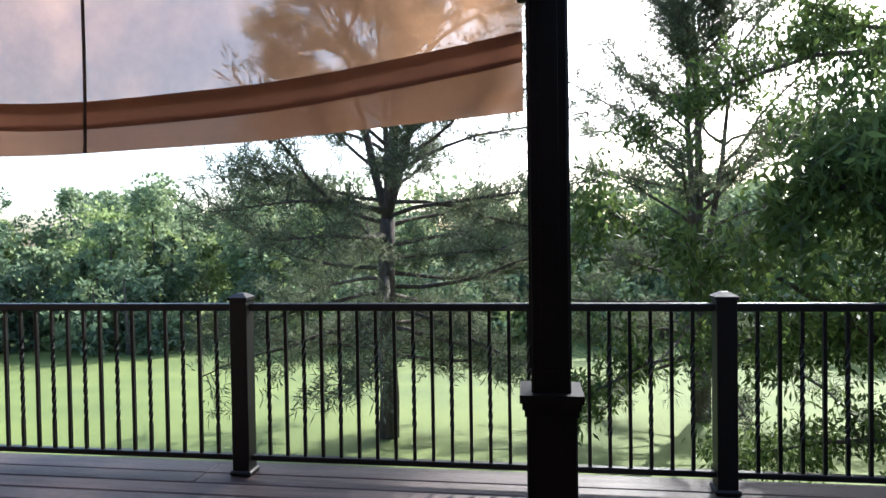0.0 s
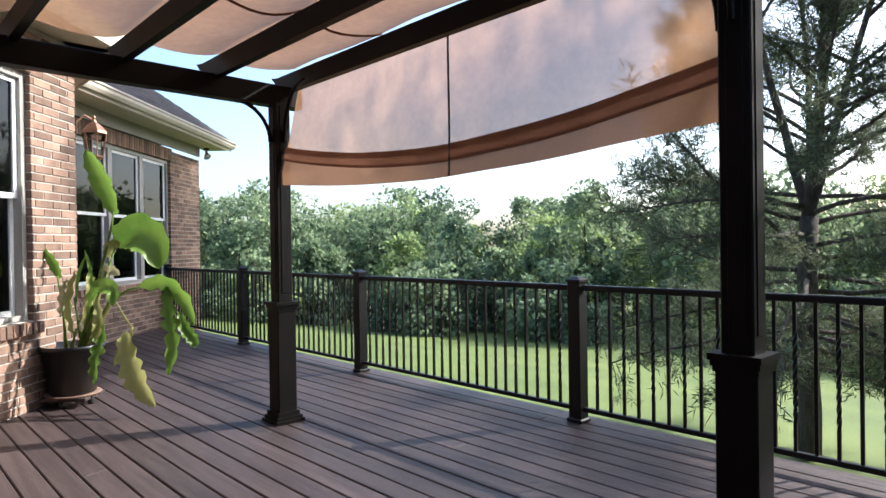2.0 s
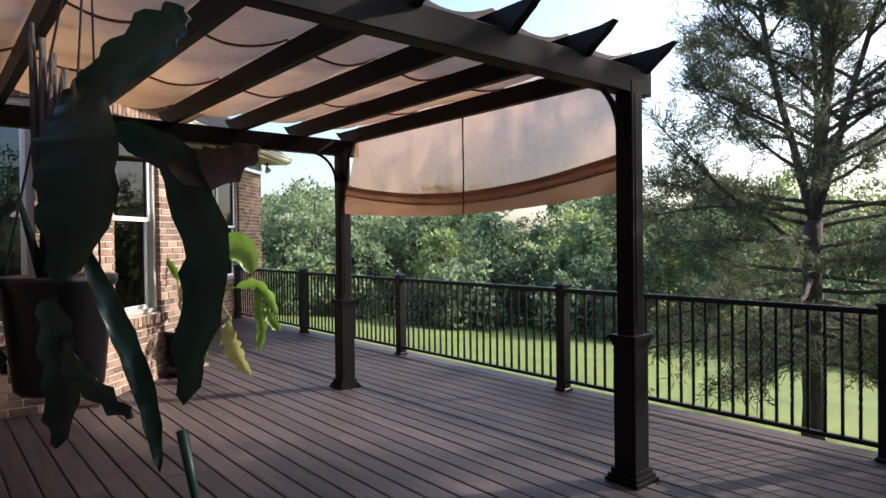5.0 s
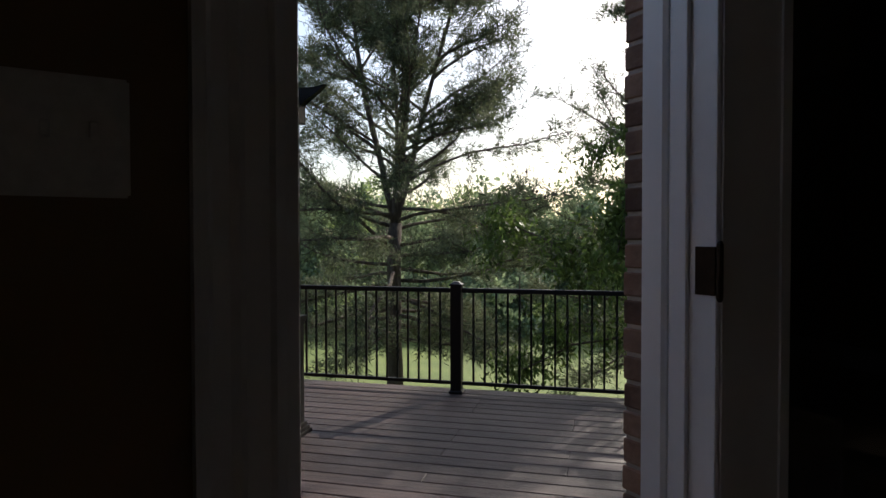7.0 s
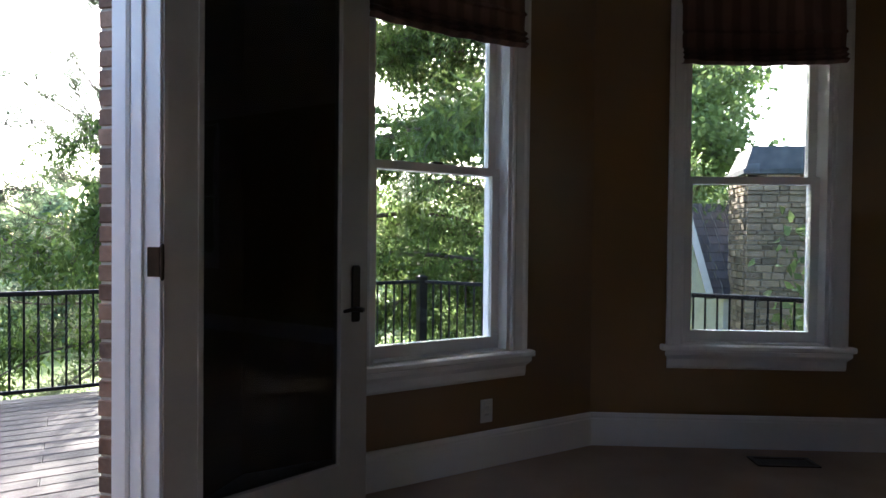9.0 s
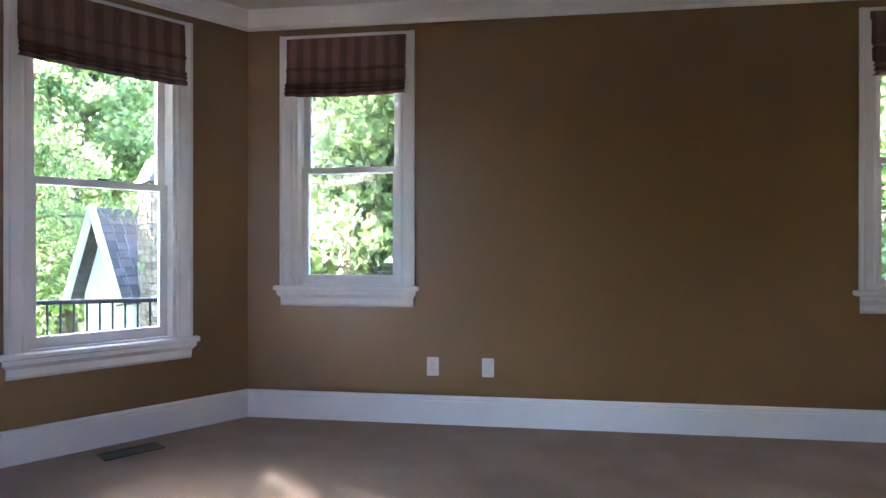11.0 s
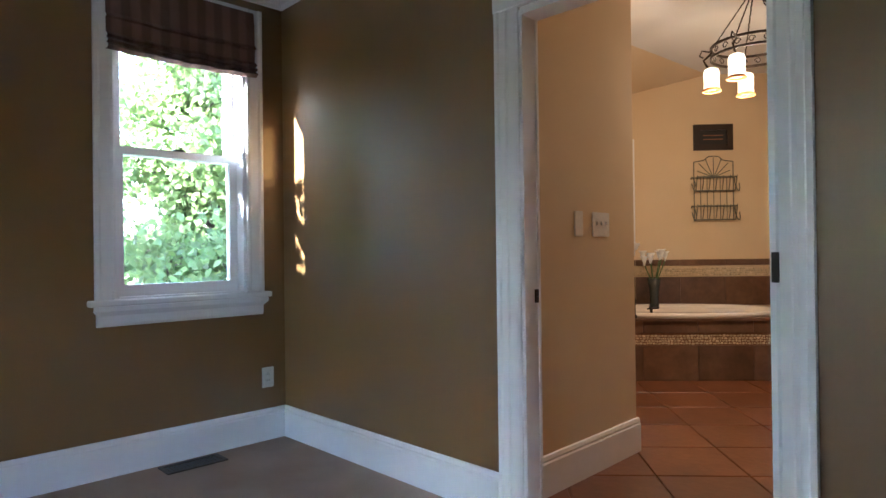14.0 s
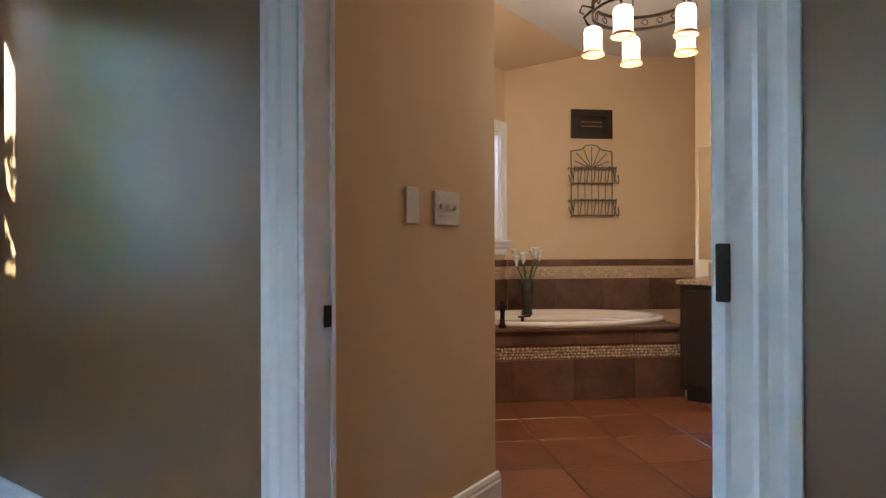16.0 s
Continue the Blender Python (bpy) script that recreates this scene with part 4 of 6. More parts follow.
# ---------------------------------------------------------------- the glazed door to the deck
dr = thing("door_frame", "white door frame with brick mould and casing", "door frame", kind="structure")
for a, b in ((DOOR_U0 - 0.035, DOOR_U0), (DOOR_U1, DOOR_U1 + 0.035)):
    if a < DOOR_U0:
        boxpart("jamb", (DOOR_U0 - 0.095, -0.004, 0.09), (DOOR_U0, 0.05, DOOR_TOP + 0.03), M_WTRIM, dr, mD, 0.002)
        boxpart("jamb", (DOOR_U0 - 0.095, 0.051, 0.09), (DOOR_U0 - 0.06, 0.115, DOOR_TOP + 0.03), M_WTRIM, dr, mD, 0.002)
        continue
    boxpart("jamb", (a, -0.004, 0.09), (b, 0.115, DOOR_TOP + 0.03), M_WTRIM, dr, mD, 0.002)
    s = 1 if a < DOOR_U0 else -1
    c = b if s == 1 else a
    boxpart("door_stop", (min(c, c + s * 0.012), 0.06, 0.12), (max(c, c + s * 0.012), 0.10, DOOR_TOP), M_WTRIM, dr, mD, 0.002)
boxpart("head_jamb", (DOOR_U0, -0.004, DOOR_TOP), (DOOR_U1, 0.115, DOOR_TOP + 0.03), M_WTRIM, dr, mD)
boxpart("threshold", (DOOR_U0, 0.0, 0.10), (DOOR_U1, T_OUT + 0.03, FZ + 0.012), M_BRONZE, dr, mD, 0.006)
for a, b in ((DOOR_U0 - 0.124, DOOR_U0 - 0.085), (DOOR_U1 - 0.012, DOOR_U1 + 0.034)):
    boxpart("brick_mould", (a, 0.116, 0.09), (b, 0.185, DOOR_TOP + 0.06), M_WTRIM, dr, mD, 0.008)


def moulded(name, mm, u0, u1, z0, z1, mirror, parent):
    """A fluted casing board on the room side of a wall."""
    w = u1 - u0
    pr = [(0, 0), (0, -0.010), (0.12, -0.014), (0.18, -0.009), (0.45, -0.012), (0.52, -0.018), (0.62, -0.014), (0.80, -0.018), (0.86, -0.026), (1, -0.026), (1, 0)]
    if mirror:
        pr = [(1 - x, y) for x, y in pr]
    bm = bmesh.new()
    lo = [bm.verts.new(mm @ Vector((u0 + x * w, y, z0))) for x, y in pr]
    hi = [bm.verts.new(mm @ Vector((u0 + x * w, y, z1))) for x, y in pr]
    for i in range(len(pr)):
        bm.faces.new((lo[i], lo[(i + 1) % len(pr)], hi[(i + 1) % len(pr)], hi[i]))
    bm.faces.new(lo)
    bm.faces.new(hi)
    return part(name, bm, M_WTRIM, parent)


moulded("casing", mD, DOOR_U0 - 0.135, DOOR_U0 - 0.02, FZ, DOOR_TOP + 0.02, True, dr)
moulded("casing", mD, DOOR_U1 + 0.02, DOOR_U1 + 0.135, FZ, DOOR_TOP + 0.02, False, dr)
boxpart("head_casing", (DOOR_U0 - 0.135, -0.024, DOOR_TOP + 0.02), (DOOR_U1 + 0.135, 0, DOOR_TOP + 0.135), M_WTRIM, dr, mD, 0.004)

hinge_at = mD @ Vector((DOOR_U1 - 0.004, -0.012, 0))
leaf = thing("door_1", "open greige painted glazed door with bronze lever handle", "door", m=pose(hinge_at.x, hinge_at.y, 0, 0, 0, 14.4), kind="structure")
LW, LB, LT = 0.87, FZ + 0.015, DOOR_TOP - 0.01
bm = bmesh.new()
for a, b, c, d in ((0.01, 0.125, LB, LT), (LW - 0.125, LW, LB, LT), (0.125, LW - 0.125, LB, LB + 0.19), (0.125, LW - 0.125, LT - 0.125, LT)):
    box(bm, (a, 0.004, c), (b, 0.044, d))
part("leaf_frame", bm, M_DOORPAINT, leaf)
bm = bmesh.new()
for a, b, c, d in ((0.125, 0.143, LB + 0.19, LT - 0.125), (LW - 0.143, LW - 0.125, LB + 0.19, LT - 0.125), (0.143, LW - 0.143, LB + 0.19, LB + 0.208), (0.143, LW - 0.143, LT - 0.143, LT - 0.125)):
    box(bm, (a, -0.004, c), (b, 0.05, d))
part("glazing_bead", bm, M_DOORPAINT, leaf)
bm = bmesh.new()
box(bm, (0.135, 0.02, LB + 0.2), (LW - 0.135, 0.026, LT - 0.135))
# the tint stands for the dim room mirrored in this pane
pane = part("pane", bm, glass_mat("dim_mirrored_door_glass", (0.45, 0.46, 0.46)), leaf, "door glass darkened for the dim room it mirrors")
bm = bmesh.new()
box(bm, (LW - 0.088, -0.006, 1.06), (LW - 0.042, 0.004, 1.30))
rounded(bm, 0.01, 2)
plate = part("escutcheon", bm, M_BRONZE, leaf, "dark bronze handle plate")
bm = bmesh.new()
tube(bm, [(LW - 0.065, -0.004, 1.115), (LW - 0.065, -0.05, 1.115), (LW - 0.08, -0.056, 1.116), (LW - 0.12, -0.057, 1.122), (LW - 0.165, -0.055, 1.116)], [0.012, 0.011, 0.010, 0.009, 0.007], 8)
part("lever", bm, M_BRONZE, plate, "", True)
for z in (0.42, 1.33, 2.40):
    h = thing("door_hinge", "dark bronze butt hinge on the door frame", "hinge", "door hinges")
    boxpart("hinge_plate", (DOOR_U1 - 0.003, -0.003, z - 0.05), (DOOR_U1 + 0.002, 0.045, z + 0.05), M_BRONZE, h, mD, 0.001)
    boxpart("hinge_plate", (DOOR_U1 + 0.002, -0.009, z - 0.05), (DOOR_U1 + 0.034, -0.0045, z + 0.05), M_BRONZE, h, mD, 0.001)
    bm = bmesh.new()
    c = mD @ Vector((DOOR_U1 + 0.0, -0.012, 0))
    lathe(bm, [(0.004, z - 0.062), (0.007, z - 0.055), (0.007, z + 0.055), (0.004, z + 0.062)], 10, (c.x, c.y, 0))
    part("knuckle", bm, M_BRONZE, h)

# ---------------------------------------------------------------- the doorway to the bathroom
bd = thing("door_frame_bathroom", "white fluted casing round the pocket door opening", "door frame", kind="structure")
moulded("casing", mE, BATH_U0 - 0.119, BATH_U0 - 0.005, FZ, BATH_TOP + 0.012, True, bd)
moulded("casing", mE, BATH_U1 + 0.002, BATH_U1 + 0.119, FZ, BATH_TOP + 0.012, False, bd)
boxpart("head_casing", (BATH_U0 - 0.13, -0.024, BATH_TOP + 0.012), (BATH_U1 + 0.13, 0, BATH_TOP + 0.14), M_WTRIM, bd, mE, 0.004)
boxpart("head_cap", (BATH_U0 - 0.14, -0.034, BATH_TOP + 0.14), (BATH_U1 + 0.14, 0, BATH_TOP + 0.158), M_WTRIM, bd, mE, 0.004)
for a, b in ((BATH_U0 - 0.016, BATH_U0 + 0.010), (BATH_U1 - 0.006, BATH_U1 + 0.016)):
    boxpart("jamb", (a, -0.002, FZ), (b, 0.052, BATH_TOP), M_WTRIM, bd, mE, 0.002)
    boxpart("jamb", (a, 0.092, FZ), (b, T_S + 0.002, BATH_TOP), M_WTRIM, bd, mE, 0.002)
boxpart("pocket_slot", (BATH_U0 - 0.014, 0.052, FZ), (BATH_U0 + 0.004, 0.092, BATH_TOP), M_WTRIM, bd, mE)
boxpart("head_jamb", (BATH_U0, -0.002, BATH_TOP - 0.02), (BATH_U1, T_S + 0.002, BATH_TOP + 0.012), M_WTRIM, bd, mE)
boxpart("strike_plate", (BATH_U0 + 0.0042, 0.070, 1.15), (BATH_U0 + 0.0105, 0.091, 1.205), M_BRONZE, bd, mE)
pk = thing("pocket_door", "white pocket door slid back into the wall", "door", kind="structure")
boxpart("leaf", (BATH_U1 - 0.012, 0.055, FZ + 0.01), (BATH_U1 + 0.014, 0.090, BATH_TOP - 0.03), M_WTRIM, pk, mE, 0.002)
boxpart("edge_pull", (BATH_U1 + 0.003, -0.018, 1.262), (BATH_U1 + 0.024, -0.010, 1.352), M_BRONZE, pk, mE, 0.002)

# ---------------------------------------------------------------- the bathroom
M_TILE = surface("terracotta_floor_tile", (0.14, 0.050, 0.018), (0.23, 0.088, 0.034), 0.35, 0, 3.5, bump=0.12, fine=30, rand=0.18, stain=0.35)
M_STONE = surface("brown_slate_wall_tile", (0.085, 0.042, 0.020), (0.18, 0.098, 0.050), 0.5, 0, 4.0, bump=0.2, fine=22, rand=0.15, stain=0.4)
M_GROUT = surface("tan_grout", (0.20, 0.100, 0.050), (0.27, 0.145, 0.080), 0.95, 0, 20, bump=0.3)
M_PEBBLE = surface("cream_mosaic_pebble", (0.50, 0.38, 0.22), (0.66, 0.54, 0.36), 0.6, 0, 8, bump=0.2, rand=0.28, island=True)
M_TUB = surface("glossy_white_acrylic", (0.72, 0.66, 0.58), (0.76, 0.70, 0.63), 0.12, 0, 2, bump=0, stain=0.0)
M_ESPRESSO = surface("espresso_stained_cabinet_wood", (0.014, 0.008, 0.005), (0.028, 0.016, 0.010), 0.35, 0, 6, (1, 1, 0.2), 0.1, 60)
M_GRANITE = surface("speckled_tan_granite", (0.22, 0.15, 0.09), (0.52, 0.42, 0.30), 0.2, 0, 60, bump=0, fine=160, stain=0.4)
M_IRON = surface("dark_wrought_iron", (0.020, 0.014, 0.010), (0.042, 0.03, 0.02), 0.5, 0.6, 18, bump=0.2)
M_WIRE = surface("grey_green_painted_wire", (0.10, 0.10, 0.075), (0.16, 0.155, 0.12), 0.55, 0.2, 18, bump=0.1)

s0 = mE @ Vector((BATH_U0 - 0.13, T_S, 0))
SC = (6.36, -10.85)
BX = 8.05
def bath_ceiling(x):
    return 3.0 + 0.33 * (BX - x)


bm = bmesh.new()
mS, lS = along((SC[0], SC[1]), (s0.x, s0.y))
box(bm, (0, -0.12, FZ - 0.02), (lS, 0.0, 4.6), mS)
structure("wall_bath_side", bm, M_BEIGE, "warm beige painted bathroom wall beside the doorway", "wall")
bm = bmesh.new()
box(bm, (SC[0] + 0.12, SC[1], FZ - 0.02), (BX, SC[1] + 0.12, 4.6))
structure("wall_bath_closet", bm, M_BEIGE, "warm beige painted bathroom wall", "wall")
profile_run("baseboard_bath_side", along((s0.x, s0.y), SC)[0], [(0.02, lS + 0.018)], BASE, M_WTRIM, "tall white moulded wooden baseboard")
# east wall with its window, then the wall behind the tub at a slant
mX, lX = along((BX, SC[1]), (BX, -13.67))
bm = bmesh.new()
BW = (1.70, 2.77)
pierced(bm, 0, lX, FZ - 0.02, 4.6, 0, T_IN, [(BW[0] + CAS, BW[1] - CAS, 1.42, 2.42)], mX)
structure("wall_bath_east", bm, M_BEIGE, "warm beige painted bathroom wall with a window", "wall")
window("window_8", mX, BW, 1.42, "white double hung window beside the bathtub", False, True, top=2.42, deep=0.2)
mK, lK = along((BX, -13.61), (6.73, -14.93))
bm = bmesh.new()
box(bm, (0, 0, FZ - 0.02), (lK, T_IN, 4.6), mK)
structure("wall_bath_tub", bm, M_BEIGE, "pale warm beige wall above the bathtub", "wall")
for nm, p, q in (("wall_bath_return", (6.73, -14.93), (6.50, -14.15)), ("wall_bath_vanity", (6.50, -14.15), (3.4, -14.15)), ("wall_bath_west", (3.4, -14.15), (3.4, -9.95))):
    m2, l2 = along(p, q)
    bm = bmesh.new()
    box(bm, (0, 0, FZ - 0.02), (l2, T_IN, 4.6), m2)
    structure(nm, bm, M_BEIGE, "warm beige painted bathroom wall", "wall")
bm = bmesh.new()
box(bm, (BATH_U1 + 0.1, T_S + 0.001, FZ - 0.02), (lE, T_S + 0.03, 4.6), mE)
box(bm, (BATH_U0 - 0.13, T_S + 0.001, BATH_TOP + 0.1), (BATH_U1 + 0.1, T_S + 0.03, 4.6), mE)
structure("wall_bath_north", bm, M_BEIGE, "warm beige painted bathroom wall over the doorway", "wall")
bm = bmesh.new()
bm.faces.new([bm.verts.new((x, y, bath_ceiling(x))) for x, y in ((8.3, -9.6), (3.2, -9.6), (3.2, -15.1), (8.3, -15.1))])
structure("ceiling_bath", bm, M_BEIGE, "vaulted warm beige bathroom ceiling", "ceiling")

# tiles laid square to the tub
bm = bmesh.new()
bm.faces.new([bm.verts.new((x, y, FZ - 0.008)) for x, y in ((8.05, -9.60), (3.4, -9.72), (3.4, -14.95), (6.7, -14.95), (8.05, -13.6))])
fl = structure("floor_bath", bm, M_GROUT, "terracotta ceramic tile bathroom floor with dark joints", "floor")
bm = bmesh.new()
box(bm, (0.002, 0.002, -0.008), (0.448, 0.448, 0.0))
bmesh.ops.bevel(bm, geom=[e for e in bm.edges if e.verts[0].co.z > -0.001 and e.verts[1].co.z > -0.001], offset=0.003, segments=1, affect="EDGES")
me_tile = mesh_of("tile", bm, M_TILE)
mT, lT = along((8.02, -11.87), (6.40, -13.49))
for i in range(-9, 13):
    for j in range(-9, 2):
        c = mT @ Vector((i * 0.455 + 0.23, j * 0.455 + 0.23, 0))
        if 3.6 < c.x < 7.9 and -14.7 < c.y < -9.9 and not (c.x > 6.5 and c.y > -10.75):
            piece("tile", me_tile, fl, mT @ pose(i * 0.455, j * 0.455, FZ))
# wooden threshold strip
boxpart("trim_threshold", (BATH_U0 + 0.011, 0.0, FZ - 0.01), (BATH_U1 - 0.013, T_S, FZ + 0.006), M_TILE, None, mE, 0.003)
tagged(bpy.data.objects["trim_threshold"], "reddish stone threshold strip at the doorway", "trim", kind="structure")

# tub platform
TD = 0.775
plat = thing("tub_platform", "brown slate tiled platform with a pebble mosaic band", "tub platform")
bm = bmesh.new()
ring = [(7.98, -11.91), (6.40, -13.49), (7.27, -14.36), (8.03, -13.60)]
lo = [bm.verts.new((x, y, FZ - 0.005)) for x, y in ring]
hi = [bm.verts.new((x, y, TD - 0.02)) for x, y in ring]
for i in range(4):
    bm.faces.new((lo[i], lo[(i + 1) % 4], hi[(i + 1) % 4], hi[i]))
part("core", bm, M_GROUT, plat)


def tile_run(mm, u0, u1, z0, z1, v, width, parent, name="tile"):
    u = u0
    while u < u1 - 0.03:
        e = min(u + width, u1)
        bm = bmesh.new()
        box(bm, (u + 0.0015, v - 0.012, z0 + 0.0015), (e - 0.0015, v, z1 - 0.0015), mm)
        rounded(bm, 0.002)
        part(name, bm, M_STONE, parent)
        u = e


def pebble_run(mm, u0, u1, z0, z1, v, parent, seed):
    rr = random.Random(seed)
    bm = bmesh.new()
    z = z0 + 0.012
    while z < z1 - 0.008:
        u = u0 + rr.uniform(0, 0.02)
        while u < u1 - 0.02:
            w_ = rr.uniform(0.016, 0.036)
            hgt = rr.uniform(0.007, 0.0115)
            sides = rr.choice((5, 6, 7))
            ph = rr.uniform(0, 1)
            cz = z + rr.uniform(-0.003, 0.003)
            a = [(u + w_ / 2 + w_ * 0.47 * math.cos(math.tau * (k + ph) / sides), cz + hgt * math.sin(math.tau * (k + ph) / sides)) for k in range(sides)]
            o = [bm.verts.new(mm @ Vector((x, v, y))) for x, y in a]
            t_ = [bm.verts.new(mm @ Vector((u + w_ / 2 + (x - u - w_ / 2) * 0.75, v - 0.006, cz + (y - cz) * 0.75))) for x, y in a]
            for k in range(sides):
                bm.faces.new((o[k], o[(k + 1) % sides], t_[(k + 1) % sides], t_[k]))
            bm.faces.new(t_)
            u += w_
        z += 0.0215
    ob = part("pebble_band", bm, M_PEBBLE, parent, "cream pebble mosaic")
    ob["kind"] = "stuff"


mF, lF = along(ring[0], ring[1])
tile_run(mF, 0, lF, FZ, 0.545, -0.001, 0.46, plat)
pebble_run(mF, 0, lF, 0.548, 0.645, -0.002, plat, 4)
tile_run(mF, 0, lF, 0.648, TD - 0.02, -0.001, 0.46, plat)
# deck tiles with an overhang
bm = bmesh.new()
TUB_C, TUB_A, TUB_B = Vector((7.33, -13.25)), 0.84, 0.47
poly = [Vector(c) for c in ((7.96, -11.87), (6.37, -13.47), (7.27, -14.36), (8.03, -13.60))]
e1, e2 = Vector((-0.7071, -0.7071)), Vector((0.7071, -0.7071))


def out_to_edge(d):
    """Where a ray from the middle of the tub leaves the platform."""
    best = 9.0
    for i in range(4):
        p, q = poly[i], poly[(i + 1) % 4]
        s = q - p
        den = d.x * s.y - d.y * s.x
        if abs(den) > 1e-6:
            r = p - TUB_C
            t_, w_ = (r.x * s.y - r.y * s.x) / den, (r.x * d.y - r.y * d.x) / den
            if t_ > 0 and -1e-6 <= w_ <= 1 + 1e-6:
                best = min(best, t_)
    return TUB_C + d * best


rims, outs, lows = [], [], []
for k in range(64):
    a = k * math.tau / 64
    off = e1 * (TUB_A * math.cos(a)) + e2 * (TUB_B * math.sin(a))
    o = out_to_edge(off.normalized())
    rims.append(bm.verts.new((TUB_C.x + off.x, TUB_C.y + off.y, TD)))
    outs.append(bm.verts.new((o.x, o.y, TD)))
    lows.append(bm.verts.new((o.x, o.y, TD - 0.02)))
for k in range(64):
    j = (k + 1) % 64
    bm.faces.new((rims[k], rims[j], outs[j], outs[k]))
    bm.faces.new((outs[k], outs[j], lows[j], lows[k]))
part("deck_top", bm, M_STONE, plat, "brown tile deck round the tub")

tub = thing("bathtub", "oval glossy white drop in bathtub set in a tiled platform", "bathtub", m=pose(7.33, -13.25, TD, 0, 0, 225))
bm = bmesh.new()
lathe(bm, [(1.0, 0.0), (1.0, 0.03), (0.97, 0.042), (0.90, 0.036), (0.84, 0.0), (0.76, -0.3), (0.55, -0.36), (0.0, -0.36)], 48, (0, 0, 0), 0.88, 0.51)
part("basin", bm, M_TUB, tub, "", True)
fx = thing("tub_faucet", "oil rubbed bronze tub spout beside the handles", "faucet")
c = mT @ Vector((0.92, 0.07, TD))
bm = bmesh.new()
lathe(bm, [(0.028, 0), (0.03, 0.012), (0.018, 0.03), (0.016, 0.10), (0.022, 0.14), (0.02, 0.165), (0.012, 0.175), (0.016, 0.19), (0.003, 0.2)], 14, c)
part("spout_body", bm, M_BRONZE, fx, "", True)
bm = bmesh.new()
n_ = Vector((0.707, -0.707, 0))
tube(bm, [c + Vector((0, 0, 0.13)), c + n_ * 0.06 + Vector((0, 0, 0.15)), c + n_ * 0.12 + Vector((0, 0, 0.145)), c + n_ * 0.15 + Vector((0, 0, 0.12))], [0.014, 0.013, 0.012, 0.013], 10)
part("spout", bm, M_BRONZE, fx, "", True)
for du in (0.78, 1.07):
    hd = thing("tub_tap", "oil rubbed bronze lever tap beside the bathtub", "tap", "bath taps")
    c = mT @ Vector((du, 0.07, TD))
    bm = bmesh.new()
    lathe(bm, [(0.03, 0), (0.028, 0.01), (0.014, 0.035), (0.011, 0.06), (0.016, 0.075), (0.004, 0.085)], 12, c)
    part("base", bm, M_BRONZE, hd, "", True)
    bm = bmesh.new()
    d_ = Vector((-0.707, -0.707, 0))
    tube(bm, [c - d_ * 0.035 + Vector((0, 0, 0.075)), c + Vector((0, 0, 0.078)), c + d_ * 0.06 + Vector((0, 0, 0.083))], [0.006, 0.008, 0.010], 8)
    part("lever", bm, M_BRONZE, hd, "", True)

# wainscot behind the tub
wa = thing("tub_wainscot", "brown slate tile wainscot with a pebble mosaic band", "wall tile", kind="structure")
tile_run(mK, 0.02, lK - 0.02, TD, 1.075, -0.001, 0.46, wa)
pebble_run(mK, 0.02, lK - 0.02, 1.08, 1.185, -0.002, wa, 6)
tile_run(mK, 0.02, lK - 0.02, 1.19, 1.255, -0.001, 0.46, wa)
tile_run(mX, lX - 1.7, lX - 0.03, TD, 1.075, -0.001, 0.46, wa)
pebble_run(mX, lX - 1.7, lX - 0.03, 1.08, 1.185, -0.002, wa, 7)
tile_run(mX, lX - 1.7, lX - 0.03, 1.19, 1.255, -0.001, 0.46, wa)

# vanity at the end of the tub
van = thing("vanity_cabinet", "espresso stained wooden vanity cabinet", "cabinet")
mV, _ = along((6.37, -13.28), (5.0, -13.28))
bm = bmesh.new()
box(bm, (0.0, 0.02, FZ + 0.09), (1.1, 0.84, 1.09), mV)
part("body", bm, M_ESPRESSO, van)
boxpart("toe_kick", (0.03, 0.08, FZ), (1.07, 0.82, FZ + 0.09), M_BLACK, van, mV)
for k in range(2):
    boxpart("door", (0.04 + k * 0.52, 0.0, FZ + 0.13), (0.54 + k * 0.52, 0.02, 1.05), M_ESPRESSO, van, mV, 0.004)
ct = thing("countertop", "speckled tan granite vanity countertop", "countertop")
boxpart("slab", (-0.02, -0.02, 1.09), (1.12, 0.85, 1.125), M_GRANITE, ct, mV, 0.005)
boxpart("backsplash", (-0.02, 0.835, 1.126), (1.12, 0.855, 1.235), M_GRANITE, ct, mV, 0.003)

mir = thing("wall_mirror", "frameless mirror above the vanity", "mirror")
bmir = bpy.data.materials.new("mirror_silver")
bmir.use_nodes = True
bmir.node_tree.nodes["Principled BSDF"].inputs["Metallic"].default_value = 1.0
bmir.node_tree.nodes["Principled BSDF"].inputs["Roughness"].default_value = 0.01
boxpart("glass", (0.03, -0.008, 1.26), (1.5, -0.002, 2.2), bmir, mir, along((6.50, -14.15), (3.4, -14.15))[0])

# picture and wire rack on the tub wall
def on_tub_wall(x, y):
    return (Vector((x, y, 0)) - Vector((BX, -13.61, 0))).dot(Vector((-0.7071, -0.7071, 0)))


u_pic = on_tub_wall(7.37, -14.29) - 0.13
pic = thing("picture_frame", "small dark framed picture above the wire rack", "picture")
PZ0, PZ1, PW = 2.39, 2.66, 0.40
bm = bmesh.new()
for a, b, c, d in ((-PW / 2, -PW / 2 + 0.06, PZ0, PZ1), (PW / 2 - 0.06, PW / 2, PZ0, PZ1), (-PW / 2 + 0.06, PW / 2 - 0.06, PZ0, PZ0 + 0.06), (-PW / 2 + 0.06, PW / 2 - 0.06, PZ1 - 0.06, PZ1)):
    box(bm, (u_pic + a, -0.028, c), (u_pic + b, -0.001, d), mK)
part("frame", bm, M_ESPRESSO, pic)
